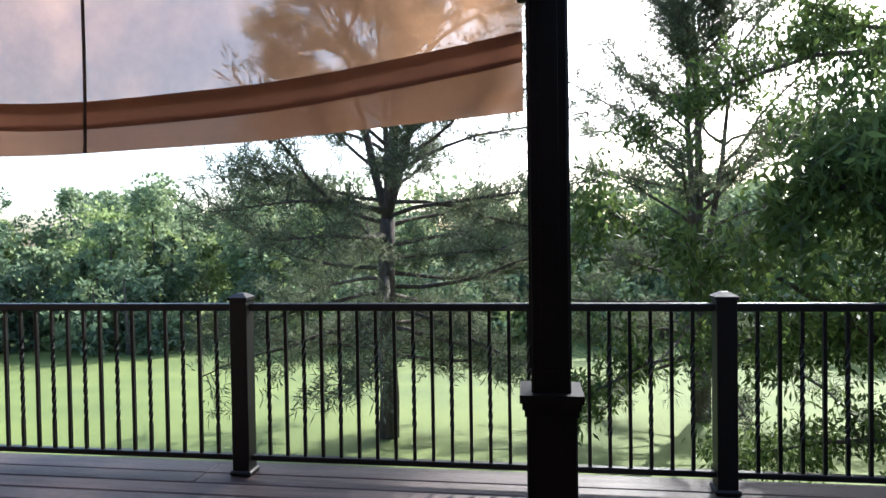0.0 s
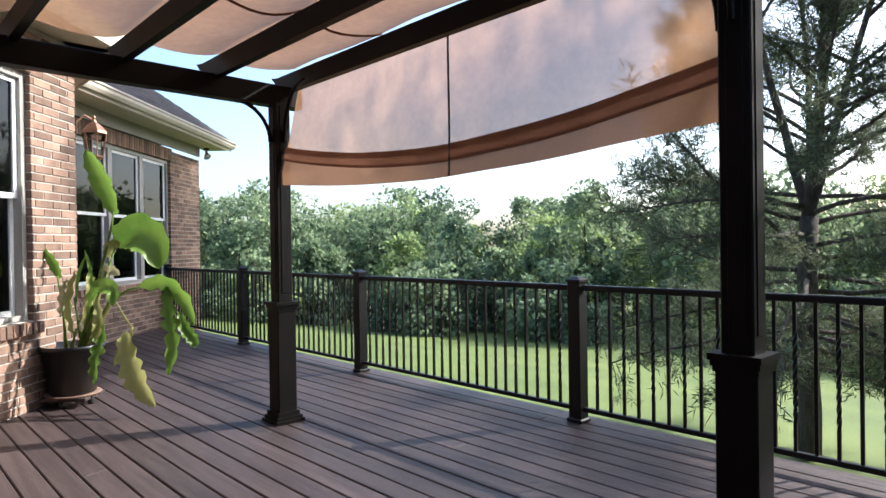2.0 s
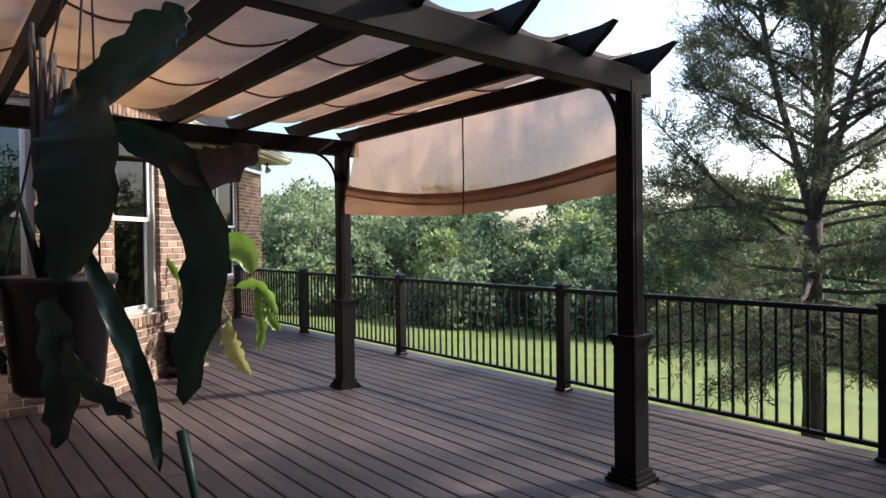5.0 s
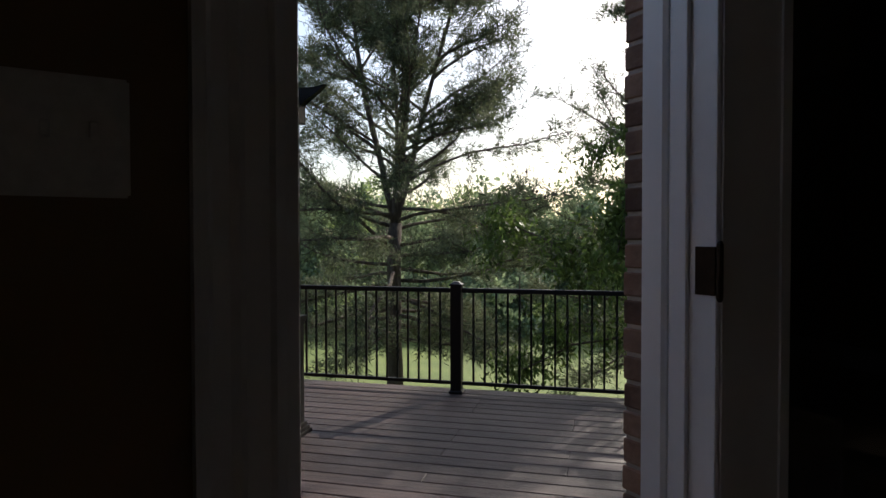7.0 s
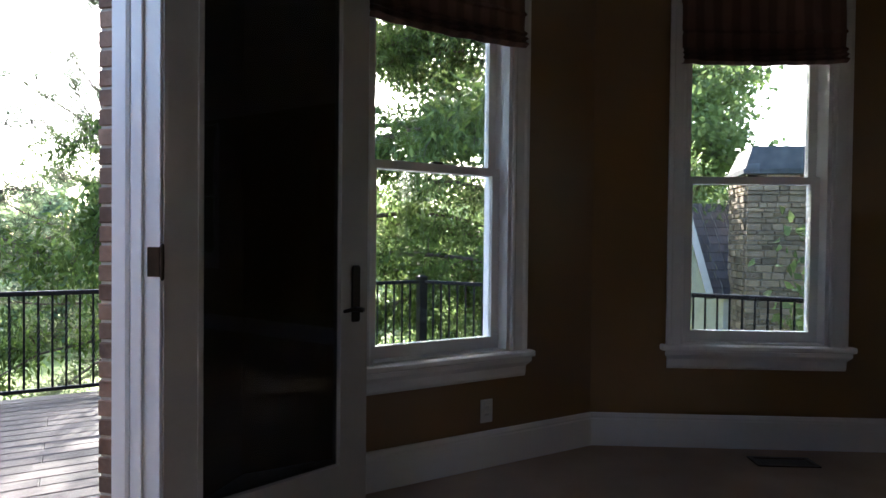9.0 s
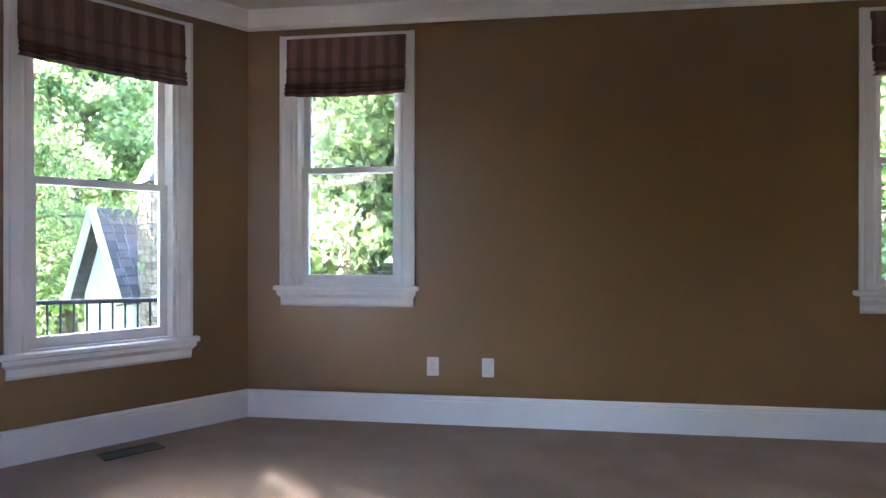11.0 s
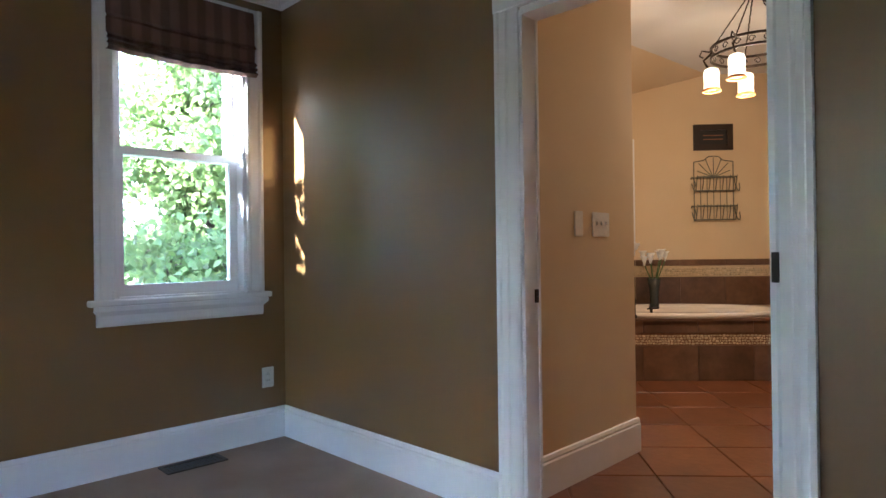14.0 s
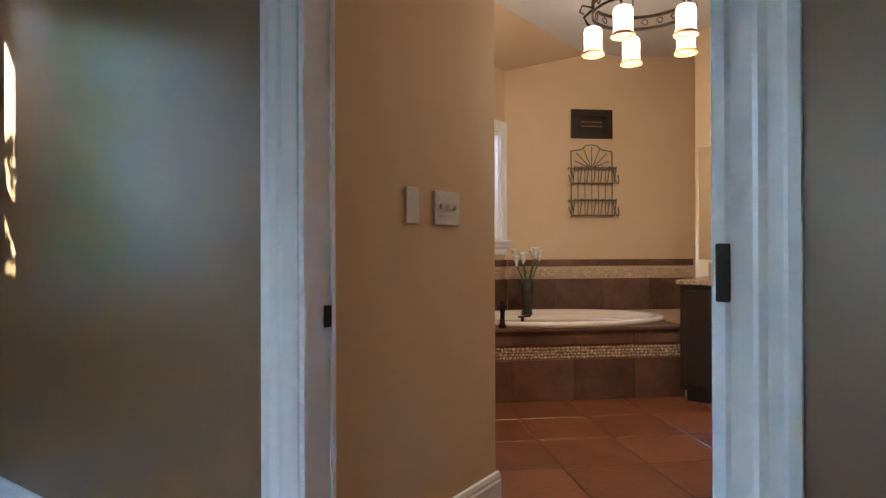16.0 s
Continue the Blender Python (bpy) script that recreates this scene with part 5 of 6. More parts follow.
boxpart("mat_board", (u_pic - PW / 2 + 0.06, -0.012, PZ0 + 0.06), (u_pic + PW / 2 - 0.06, -0.002, PZ1 - 0.06), M_BLACK, pic, mK)
for z in (2.545, 2.505):
    boxpart("text_line", (u_pic - 0.1, -0.0135, z - 0.005), (u_pic + 0.1, -0.0122, z + 0.005), M_GROUT, pic, mK)

rack = thing("wire_wall_rack", "grey green wire wall rack with two baskets and a fan top", "rack")
RW, RZ0, RZ1 = 0.40, 1.655, 2.33


def wire(name, pts, r=0.0055):
    bm = bmesh.new()
    tube(bm, [mK @ Vector((u_pic + u, v, z)) for u, v, z in pts], r, 5)
    part(name, bm, M_WIRE, rack)


for s in (-1, 1):
    wire("side_rod", [(s * RW / 2, -0.012, RZ0), (s * RW / 2, -0.012, RZ1 - 0.06)])
wire("top_arch", [(-RW / 2, -0.012, RZ1 - 0.06), (-RW / 4, -0.012, RZ1 - 0.045), (-RW / 8, -0.012, RZ1 - 0.005), (0, -0.012, RZ1), (RW / 8, -0.012, RZ1 - 0.005), (RW / 4, -0.012, RZ1 - 0.045), (RW / 2, -0.012, RZ1 - 0.06)])
for k in range(7):
    a = math.pi * (0.12 + 0.76 * k / 6)
    r = 0.21 if k not in (0, 6) else 0.18
    wire("fan_ray", [(0.02 * math.cos(a), -0.012, 2.115), (max(-RW / 2, min(RW / 2, r * math.cos(a))), -0.012, 2.115 + r * 0.95 * math.sin(a))], 0.0045)
for zb in (1.665, 1.965):
    zt = zb + 0.14
    for z, v in ((zb, -0.012), (zt, -0.012), (zt, -0.11), (zb, -0.06)):
        wire("cross_wire", [(-RW / 2, v, z), (RW / 2, v, z)])
    for k in range(7):
        u = -RW / 2 + RW * k / 6
        wire("basket_wire", [(u, -0.012, zb), (u, -0.06, zb), (u, -0.085, zb + 0.05), (u, -0.11, zt), (u, -0.118, zt + 0.012)], 0.0045)
    for s in (-1, 1):
        wire("scroll", [(s * (RW / 2 + 0.02 + 0.02 * math.cos(q * 0.7)), -0.06 - 0.045 * math.sin(q * 0.7), zb + 0.07 + 0.08 * math.cos(q * 0.7 + 1.5)) for q in range(9)])
for k in range(1, 6):
    u = -RW / 2 + RW * k / 6
    wire("back_wire", [(u, -0.012, RZ0 + 0.01), (u, -0.012, 2.105)], 0.004)

# vase of white calla lilies in the corner of the platform
vase = thing("calla_lily_vase", "clear green glass vase with white calla lilies", "vase")
vc = Vector((7.72, -13.44, TD))
bm = bmesh.new()
lathe(bm, [(0.045, 0), (0.05, 0.01), (0.042, 0.06), (0.05, 0.2), (0.07, 0.3), (0.066, 0.3), (0.046, 0.2), (0.038, 0.06), (0.0, 0.02)], 16, vc)
part("vessel", bm, surface("smoky_green_glass", (0.02, 0.025, 0.018), (0.035, 0.04, 0.03), 0.15, 0, 4, bump=0), vase, "", True)
M_STEM = surface("green_stem", (0.05, 0.10, 0.02), (0.09, 0.16, 0.04), 0.5, 0, 8)
M_LILY = surface("white_lily_petal", (0.74, 0.72, 0.62), (0.82, 0.80, 0.72), 0.5, 0, 8)
rr = random.Random(12)
for k in range(7):
    a = k * 0.9 + rr.random() * 0.4
    top_ = vc + Vector((0.11 * math.cos(a), 0.11 * math.sin(a), 0.42 + rr.uniform(0, 0.1)))
    bm = bmesh.new()
    tube(bm, [vc + Vector((0.02 * math.cos(a), 0.02 * math.sin(a), 0.03)), vc + Vector((0.04 * math.cos(a), 0.04 * math.sin(a), 0.3)), top_], 0.006, 5)
    st = part("stem", bm, M_STEM, vase)
    bm = bmesh.new()
    lathe(bm, [(0.007, -0.05), (0.016, -0.01), (0.028, 0.03), (0.045, 0.05), (0.026, 0.03), (0.012, -0.01), (0.002, -0.04)], 10, top_ + Vector((0, 0, 0.04)))
    part("flower", bm, M_LILY, st, "white calla flower", True)

# chandelier
ch = thing("chandelier", "wrought iron ring chandelier with five lit amber glass shades", "chandelier")
CC = Vector((6.20, -12.12, 0))
RZ = 2.70
bm = bmesh.new()
for z, r in ((RZ - 0.035, 0.275), (RZ + 0.035, 0.275)):
    lathe(bm, [(r - 0.006, z - 0.008), (r + 0.006, z - 0.008), (r + 0.006, z + 0.008), (r - 0.006, z + 0.008), (r - 0.006, z - 0.008)], 40, CC, cap=False)
part("ring", bm, M_IRON, ch)
for k in range(20):
    a = k * math.tau / 20
    p0 = CC + Vector((0.275 * math.cos(a), 0.275 * math.sin(a), RZ))
    tdir = Vector((-math.sin(a), math.cos(a), 0))
    bm = bmesh.new()
    tube(bm, [p0 + tdir * (0.022 * math.cos(q * 0.8)) * (1 - q * 0.06) + Vector((0, 0, 0.022 * math.sin(q * 0.8) * (1 - q * 0.06))) for q in range(9)], 0.004, 4)
    part("scroll", bm, M_IRON, ch)
M_SHADE = glow("lit_amber_glass_shade", (1.0, 0.66, 0.33), 0.07)
M_RIM = surface("amber_glass_rim", (0.45, 0.18, 0.05), (0.55, 0.25, 0.08), 0.3, 0, 8)
top_z = bath_ceiling(CC.x)
CH_TURN = math.radians(88.7)
for k in range(5):
    a = k * math.tau / 5 + CH_TURN
    d_ = Vector((math.cos(a), math.sin(a), 0))
    c = CC + d_ * 0.275
    bm = bmesh.new()
    tube(bm, [c + Vector((0, 0, RZ + 0.02)), c + d_ * 0.05 + Vector((0, 0, RZ - 0.02)), c + d_ * 0.03 + Vector((0, 0, RZ - 0.06)), c + Vector((0, 0, RZ - 0.085))], 0.008, 6)
    tube(bm, [c + Vector((0, 0, RZ + 0.03)), c + d_ * 0.06 + Vector((0, 0, RZ + 0.05)), c + d_ * 0.075 + Vector((0, 0, RZ + 0.015)), c + d_ * 0.05 + Vector((0, 0, RZ + 0.0))], 0.006, 5)
    part("arm", bm, M_IRON, ch, "", True)
    bm = bmesh.new()
    z = RZ - 0.09
    lathe(bm, [(0.02, z + 0.012), (0.045, z), (0.052, z - 0.02), (0.05, z - 0.105), (0.053, z - 0.135)], 18, c)
    sh = part("shade", bm, M_SHADE, ch, "lit frosted amber glass shade", True)
    bm = bmesh.new()
    lathe(bm, [(0.053, z - 0.133), (0.064, z - 0.146), (0.062, z - 0.156), (0.050, z - 0.148)], 18, c, cap=False)
    part("rim", bm, M_RIM, sh, "", True)
    bm = bmesh.new()
    p1 = CC + Vector((0, 0, RZ + 0.42))
    p0 = c * 1.0 + Vector((0, 0, RZ + 0.04))
    n = 16
    for q in range(n):
        f0, f1 = q / n, (q + 1.15) / n
        tube(bm, [p0.lerp(p1, f0), p0.lerp(p1, (f0 + f1) / 2) + Vector((0.006 * (q % 2), 0.006 * (1 - q % 2), 0)), p0.lerp(p1, min(1, f1))], 0.005, 4)
    part("chain", bm, M_IRON, ch)
    lamp = bpy.data.lights.new("bulb", "POINT")
    lamp.energy, lamp.color, lamp.shadow_soft_size = 0.30, (1.0, 0.66, 0.36), 0.03
    lo_ = new("bulb", lamp)
    lo_.parent = ch
    lo_.location = c + Vector((0, 0, z - 0.25))
bm = bmesh.new()
tube(bm, [CC + Vector((0, 0, RZ + 0.40)), CC + Vector((0, 0, top_z - 0.03))], 0.009, 6)
lathe(bm, [(0.06, top_z - 0.03), (0.05, top_z + 0.0), (0.03, top_z + 0.02)], 16, CC)
part("stem", bm, M_IRON, ch)


# ---------------------------------------------------------------- switches, outlets, vents
def plate_thing(name, mm, u, z, w, h, label, category, toggles=0, socket=False, group=""):
    t = thing(name, label, category, group)
    bm = bmesh.new()
    box(bm, (u - w / 2, -0.007, z - h / 2), (u + w / 2, -0.0005, z + h / 2), mm)
    rounded(bm, 0.003, 2)
    part("plate", bm, M_PLATE, t)
    for k in range(toggles):
        c = u + (k - (toggles - 1) / 2) * 0.046
        boxpart("toggle", (c - 0.005, -0.017, z - 0.004), (c + 0.005, -0.006, z + 0.016), M_PLATE, t, mm, 0.002)
        for s in (-1, 1):
            boxpart("screw", (c - 0.003, -0.0085, z + s * 0.03 - 0.003), (c + 0.003, -0.0068, z + s * 0.03 + 0.003), M_PLATE, t, mm)
    if socket:
        for s in (-1, 1):
            so = boxpart("socket", (u - 0.016, -0.009, z + s * 0.0195 - 0.013), (u + 0.016, -0.0065, z + s * 0.0195 + 0.013), M_PLATE, t, mm, 0.002)
            for q in (-1, 1):
                boxpart("slot", (u + q * 0.0065 - 0.0012, -0.0094, z + s * 0.0195 - 0.004), (u + q * 0.0065 + 0.0012, -0.0088, z + s * 0.0195 + 0.005), M_BLACK, so, mm)
    return t


u_sw = (Vector((3.24, -4.78)) - Vector(W0)).length
plate_thing("light_switch", mD, u_sw - 0.10, 1.515, 0.165, 0.135, "white three gang toggle switch plate by the door", "switch", 3)
plate_thing("outlet", mA, 1.225, 0.535, 0.075, 0.12, "white duplex wall outlet under the window", "outlet", 0, True, "wall outlets")
for y, lb in ((-5.95, "white duplex wall outlet on the olive wall"), (-6.31, "white blank cable plate on the olive wall"), (-9.46, "white duplex wall outlet near the corner")):
    plate_thing("outlet", mC, (BC[1] - y) / (BC[1] - CE[1]) * lC, 0.62, 0.078, 0.122, lb, "outlet", 0, "duplex" in lb, "wall outlets")
mSS, _ = along((s0.x, s0.y), SC)
plate_thing("light_switch", mSS, 0.72, 1.495, 0.165, 0.125, "white three gang toggle switch plate on the beige wall", "switch", 3)
plate_thing("light_switch", mSS, 0.51, 1.495, 0.075, 0.125, "white single rocker switch plate on the beige wall", "switch", 0)


def vent(x, y, rz):
    t = thing("floor_vent", "brown metal floor register in the carpet", "vent", "floor vents", pose(x, y, FZ, 0, 0, rz))
    bm = bmesh.new()
    for a, b, c, d in ((-0.16, 0.16, -0.07, -0.05), (-0.16, 0.16, 0.05, 0.07), (-0.16, -0.14, -0.05, 0.05), (0.14, 0.16, -0.05, 0.05)):
        box(bm, (a, c, 0.001), (b, d, 0.008))
    part("frame", bm, M_VENT, t)
    boxpart("backing", (-0.14, -0.05, 0.001), (0.14, 0.05, 0.002), M_BLACK, t)
    for k in range(14):
        boxpart("slat", (-0.135 + k * 0.0205, -0.05, 0.002), (-0.129 + k * 0.0205, 0.05, 0.006), M_VENT, t)


M_VENT = surface("brown_enamelled_metal", (0.06, 0.04, 0.028), (0.09, 0.062, 0.045), 0.4, 0.3, 10)
vent(6.97, -4.40, -33.5)
vent(7.86, -8.96, -87.5)


# ---------------------------------------------------------------- roman shades
def cloth_stripes():
    m = surface("striped_brown_roman_shade", (0.15, 0.085, 0.07), (0.22, 0.13, 0.105), 0.9, 0, 3, bump=0.3, fine=300, stain=0.2)
    nt = m.node_tree
    bsdf = nt.nodes["Principled BSDF"]
    tc = nt.nodes.new("ShaderNodeTexCoord")
    wv = nt.nodes.new("ShaderNodeTexWave")
    wv.bands_direction = "X"
    wv.inputs["Scale"].default_value, wv.inputs["Distortion"].default_value = 3.2, 0.6
    nt.links.new(tc.outputs["Object"], wv.inputs["Vector"])
    old = bsdf.inputs["Base Color"].links[0].from_socket
    nt.links.new(mixc(nt, 0.55, old, ramp2(nt, wv.outputs["Fac"], (0.45, 0.42, 0.42), (1.25, 1.15, 1.1)), "MULTIPLY"), bsdf.inputs["Base Color"])
    return m


M_ROMAN = cloth_stripes()


def roman_shade(mm, w, label):
    u0, u1 = w[0] + 0.055, w[1] - 0.055
    t = thing("roman_shade", label, "blind", "roman shades", mm @ pose(u0, 0, 0))
    wd_ = u1 - u0
    # side profile from the head rail down to the gathered folds
    prof = [(-0.03, 2.79), (-0.034, 2.70), (-0.036, 2.60), (-0.06, 2.575), (-0.04, 2.57), (-0.04, 2.50), (-0.072, 2.475), (-0.045, 2.468), (-0.078, 2.448), (-0.048, 2.44), (-0.08, 2.42), (-0.05, 2.405), (-0.03, 2.41)]
    bm = bmesh.new()
    cols = []
    for i in range(17):
        f = i / 16
        dz = -0.012 * math.sin(f * math.pi) + 0.003 * math.sin(i * 2.1)
        cols.append([bm.verts.new((f * wd_, v + 0.004 * math.sin(i * 1.3 + z * 20), z + dz * (2.79 - z) / 0.38)) for v, z in prof])
    for a, b in zip(cols, cols[1:]):
        for j in range(len(prof) - 1):
            bm.faces.new((a[j], a[j + 1], b[j + 1], b[j]))
    ob = part("fabric", bm, M_ROMAN, t, "striped brown cloth gathered in folds")
    sol = ob.modifiers.new("thickness", "SOLIDIFY")
    sol.thickness = 0.004
    boxpart("head_rail", (0, -0.029, 2.75), (wd_, -0.001, 2.795), M_ROMAN, t, None, 0.003)


for mm, w in ((mA, WIN_A), (mB, WIN_B), (mC, WIN_C), (mC, WIN_D)):
    roman_shade(mm, w, "brown striped roman shade raised in folds")

# ---------------------------------------------------------------- the neighbouring house
M_FIELD = surface("tan_field_stone", (0.22, 0.155, 0.10), (0.42, 0.32, 0.22), 0.9, 0, 6, bump=0.6, fine=30, rand=0.4, island=False, stain=0.35)
M_SIDING = surface("pale_cream_siding", (0.62, 0.58, 0.47), (0.70, 0.66, 0.55), 0.7, 0, 3, bump=0.05)
M_SLATE = surface("grey_slate_cap", (0.06, 0.065, 0.075), (0.11, 0.115, 0.125), 0.7, 0, 6, bump=0.2)
nb = thing("neighbour_house", "cream gabled house with a broad field stone chimney", "house")
gx_, gr_ = Vector((0.395, 0.919, 0)), Vector((0.919, -0.395, 0))
apex = Vector((14.0, 1.44, 2.07))
bm = bmesh.new()
pts = [apex + gx_ * 0.85 + Vector((0, 0, -1.55)), apex - gx_ * 0.85 + Vector((0, 0, -1.55)), apex]
lowp = [pts[0] + Vector((0, 0, -3.6)), pts[1] + Vector((0, 0, -3.6))]
fr = [bm.verts.new(p) for p in (lowp[0], lowp[1], pts[1], apex, pts[0])]
bk = [bm.verts.new(v.co + gr_ * 4.5) for v in fr]
bm.faces.new(fr)
bm.faces.new(bk[::-1])
for i in range(5):
    bm.faces.new((fr[i], fr[(i + 1) % 5], bk[(i + 1) % 5], bk[i]))
part("wall", bm, M_SIDING, nb)
for s in (-1, 1):
    bm = bmesh.new()
    rr = random.Random(5)
    down = (gx_ * s * 0.85 + Vector((0, 0, -1.55)))
    for k in range(11):
        f0, f1 = k / 10, (k + 1) / 10
        x = -0.3
        while x < 4.5:
            w_ = rr.uniform(0.18, 0.3)
            a = apex + down * f1 + Vector((0, 0, 0.075)) + gr_ * x
            b = apex + down * f0 + Vector((0, 0, 0.06)) + gr_ * x
            vs = [bm.verts.new(v) for v in (a, a + gr_ * (w_ - 0.008), b + gr_ * (w_ - 0.008), b)]
            ed = [bm.verts.new(v) for v in (a - Vector((0, 0, 0.03)), a + gr_ * (w_ - 0.008) - Vector((0, 0, 0.03)))]
            bm.faces.new(vs)
            bm.faces.new((ed[0], ed[1], vs[1], vs[0]))
            x += w_
    r_ = part("roof", bm, M_SHINGLE, nb, "brown grey shingles")
    bm = bmesh.new()
    a, b = apex - gr_ * 0.3 + Vector((0, 0, 0.05)), apex - gr_ * 0.3 + down * 1.1 + Vector((0, 0, 0.05))
    tube(bm, [a, b], 0.085, 4)
    part("barge_board", bm, M_EAVE, r_)
# chimney faced with stones
cc0 = Vector((13.24, -0.03, 0))
d1, d2 = Vector((0.75, -0.6614, 0)), Vector((0.6614, 0.75, 0))
chim = part("chimney", (lambda b: (box(b, (0.02, 0.02, -3.2), (2.38, 0.98, 2.52), Matrix(((d1.x, d2.x, 0, cc0.x), (d1.y, d2.y, 0, cc0.y), (0, 0, 1, 0), (0, 0, 0, 1)))), b)[1])(bmesh.new()), M_MORTAR, nb, "field stone chimney")
mch = Matrix(((d1.x, d2.x, 0, cc0.x), (d1.y, d2.y, 0, cc0.y), (0, 0, 1, 0), (0, 0, 0, 1)))
stone_cache = {}


def stone_mesh(w_, h_):
    key = (round(w_, 1), round(h_, 2))
    if key not in stone_cache:
        bm = bmesh.new()
        box(bm, (0, 0, 0), (1, 1, 1))
        bmesh.ops.bevel(bm, geom=bm.edges[:], offset=0.08, segments=1, affect="EDGES")
        stone_cache[key] = mesh_of("stone", bm, M_FIELD)
    return stone_cache[key]


rr = random.Random(9)
z = -0.4
while z < 2.48:
    h_ = min(rr.choice((0.07, 0.09, 0.12)), 2.52 - z)
    x = 0.0
    while x < 2.38:
        w_ = min(rr.uniform(0.12, 0.30), 2.4 - x)
        piece("stone", stone_mesh(w_, h_), chim, mch @ pose(x, -0.03 + rr.uniform(-0.015, 0.01), z) @ Matrix.Diagonal((w_ - 0.012, 0.08, h_ - 0.012, 1)))
        x += w_
    x = 0.06
    while x < 1.0:
        w_ = min(rr.uniform(0.12, 0.28), 1.0 - x)
        if w_ > 0.04:
            piece("stone", stone_mesh(w_, h_), chim, mch @ pose(-0.03 + rr.uniform(-0.015, 0.01), x, z) @ Matrix.Diagonal((0.08, w_ - 0.012, h_ - 0.012, 1)))
        x += w_
    z += h_
bm = bmesh.new()
box(bm, (-0.08, -0.08, 2.52), (2.46, 1.06, 2.60), mch)
lo = [bm.verts.new(mch @ Vector(c)) for c in ((-0.05, -0.05, 2.60), (2.43, -0.05, 2.60), (2.43, 1.03, 2.60), (-0.05, 1.03, 2.60))]
hi = [bm.verts.new(mch @ Vector(c)) for c in ((0.10, 0.08, 2.98), (2.3, 0.08, 2.98), (2.3, 0.9, 2.98), (0.10, 0.9, 2.98))]
for i in range(4):
    bm.faces.new((lo[i], lo[(i + 1) % 4], hi[(i + 1) % 4], hi[i]))
bm.faces.new(hi)
part("cap", bm, M_SLATE, chim, "grey flared chimney cap")


# ---------------------------------------------------------------- plants on the deck
def paddle(bm, stem, blade, width, curl=0.25, seed=0, torn=0.0):
    """A stem line, then a blade along the second line with a folded midrib and a wavy, torn edge."""
    rr = random.Random(seed)
    if stem:
        tube(bm, stem, [0.014 - 0.008 * i / (len(stem) - 1) for i in range(len(stem))], 6)
    pts = [Vector(p) for p in blade]
    # refine the blade line
    fine = []
    n = 18
    for i in range(n + 1):
        f = i / n * (len(pts) - 1)
        k = min(int(f), len(pts) - 2)
        t = f - k
        p0, p1, p2, p3 = pts[max(k - 1, 0)], pts[k], pts[k + 1], pts[min(k + 2, len(pts) - 1)]
        fine.append(0.5 * ((2 * p1) + (p2 - p0) * t + (2 * p0 - 5 * p1 + 4 * p2 - p3) * t * t + (3 * p1 - p0 - 3 * p2 + p3) * t * t * t))
    roll = rr.uniform(-0.7, 0.7)
    prev = None
    for i, p in enumerate(fine):
        f = i / n
        d = (fine[min(i + 1, n)] - fine[max(i - 1, 0)]).normalized()
        s = TW.cross(d)
        s = s.normalized() if s.length > 0.05 else RT
        s = (s + TW * roll).normalized()
        nrm = d.cross(s)
        w = width * 0.5 * (math.sin(math.pi * min(1.0, f * 0.96 + 0.04)) ** 0.7) * (1 + 0.10 * rr.uniform(-1, 1)) * (1 - torn * (0.55 if i % 3 == 1 else 0.0) * rr.uniform(0.6, 1.2))
        row = []
        for q in (-1, -0.5, 0, 0.5, 1):
            row.append(bm.verts.new(p + s * w * q * (1 - curl * abs(q) * 0.5) + nrm * (w * curl * (abs(q) ** 1.5) + 0.012 * math.sin(i * 1.7 + q * 3) * abs(q))))
        if prev:
            for a in range(4):
                bm.faces.new((prev[a], prev[a + 1], row[a + 1], row[a]))
        prev = row


M_PADDLE = translucent("bright_green_paddle_leaf", (0.10, 0.19, 0.025), (0.20, 0.30, 0.05), 0.4, 0.45, 4, 0.0)
M_PADDLE2 = translucent("yellowing_paddle_leaf", (0.26, 0.27, 0.07), (0.42, 0.40, 0.16), 0.5, 0.4, 4, 0.0)
M_DRYLEAF = translucent("dry_pale_leaf", (0.30, 0.25, 0.13), (0.45, 0.42, 0.24), 0.7, 0.3, 5, 0.0)
POT = Vector((-3.16, -2.33, 0))
RT = Vector((0.616, 0.788, 0))
TW = Vector((0.788, -0.616, 0))


def at(r, z, near=0.0):
    return POT + RT * r + TW * near + Vector((0, 0, z))


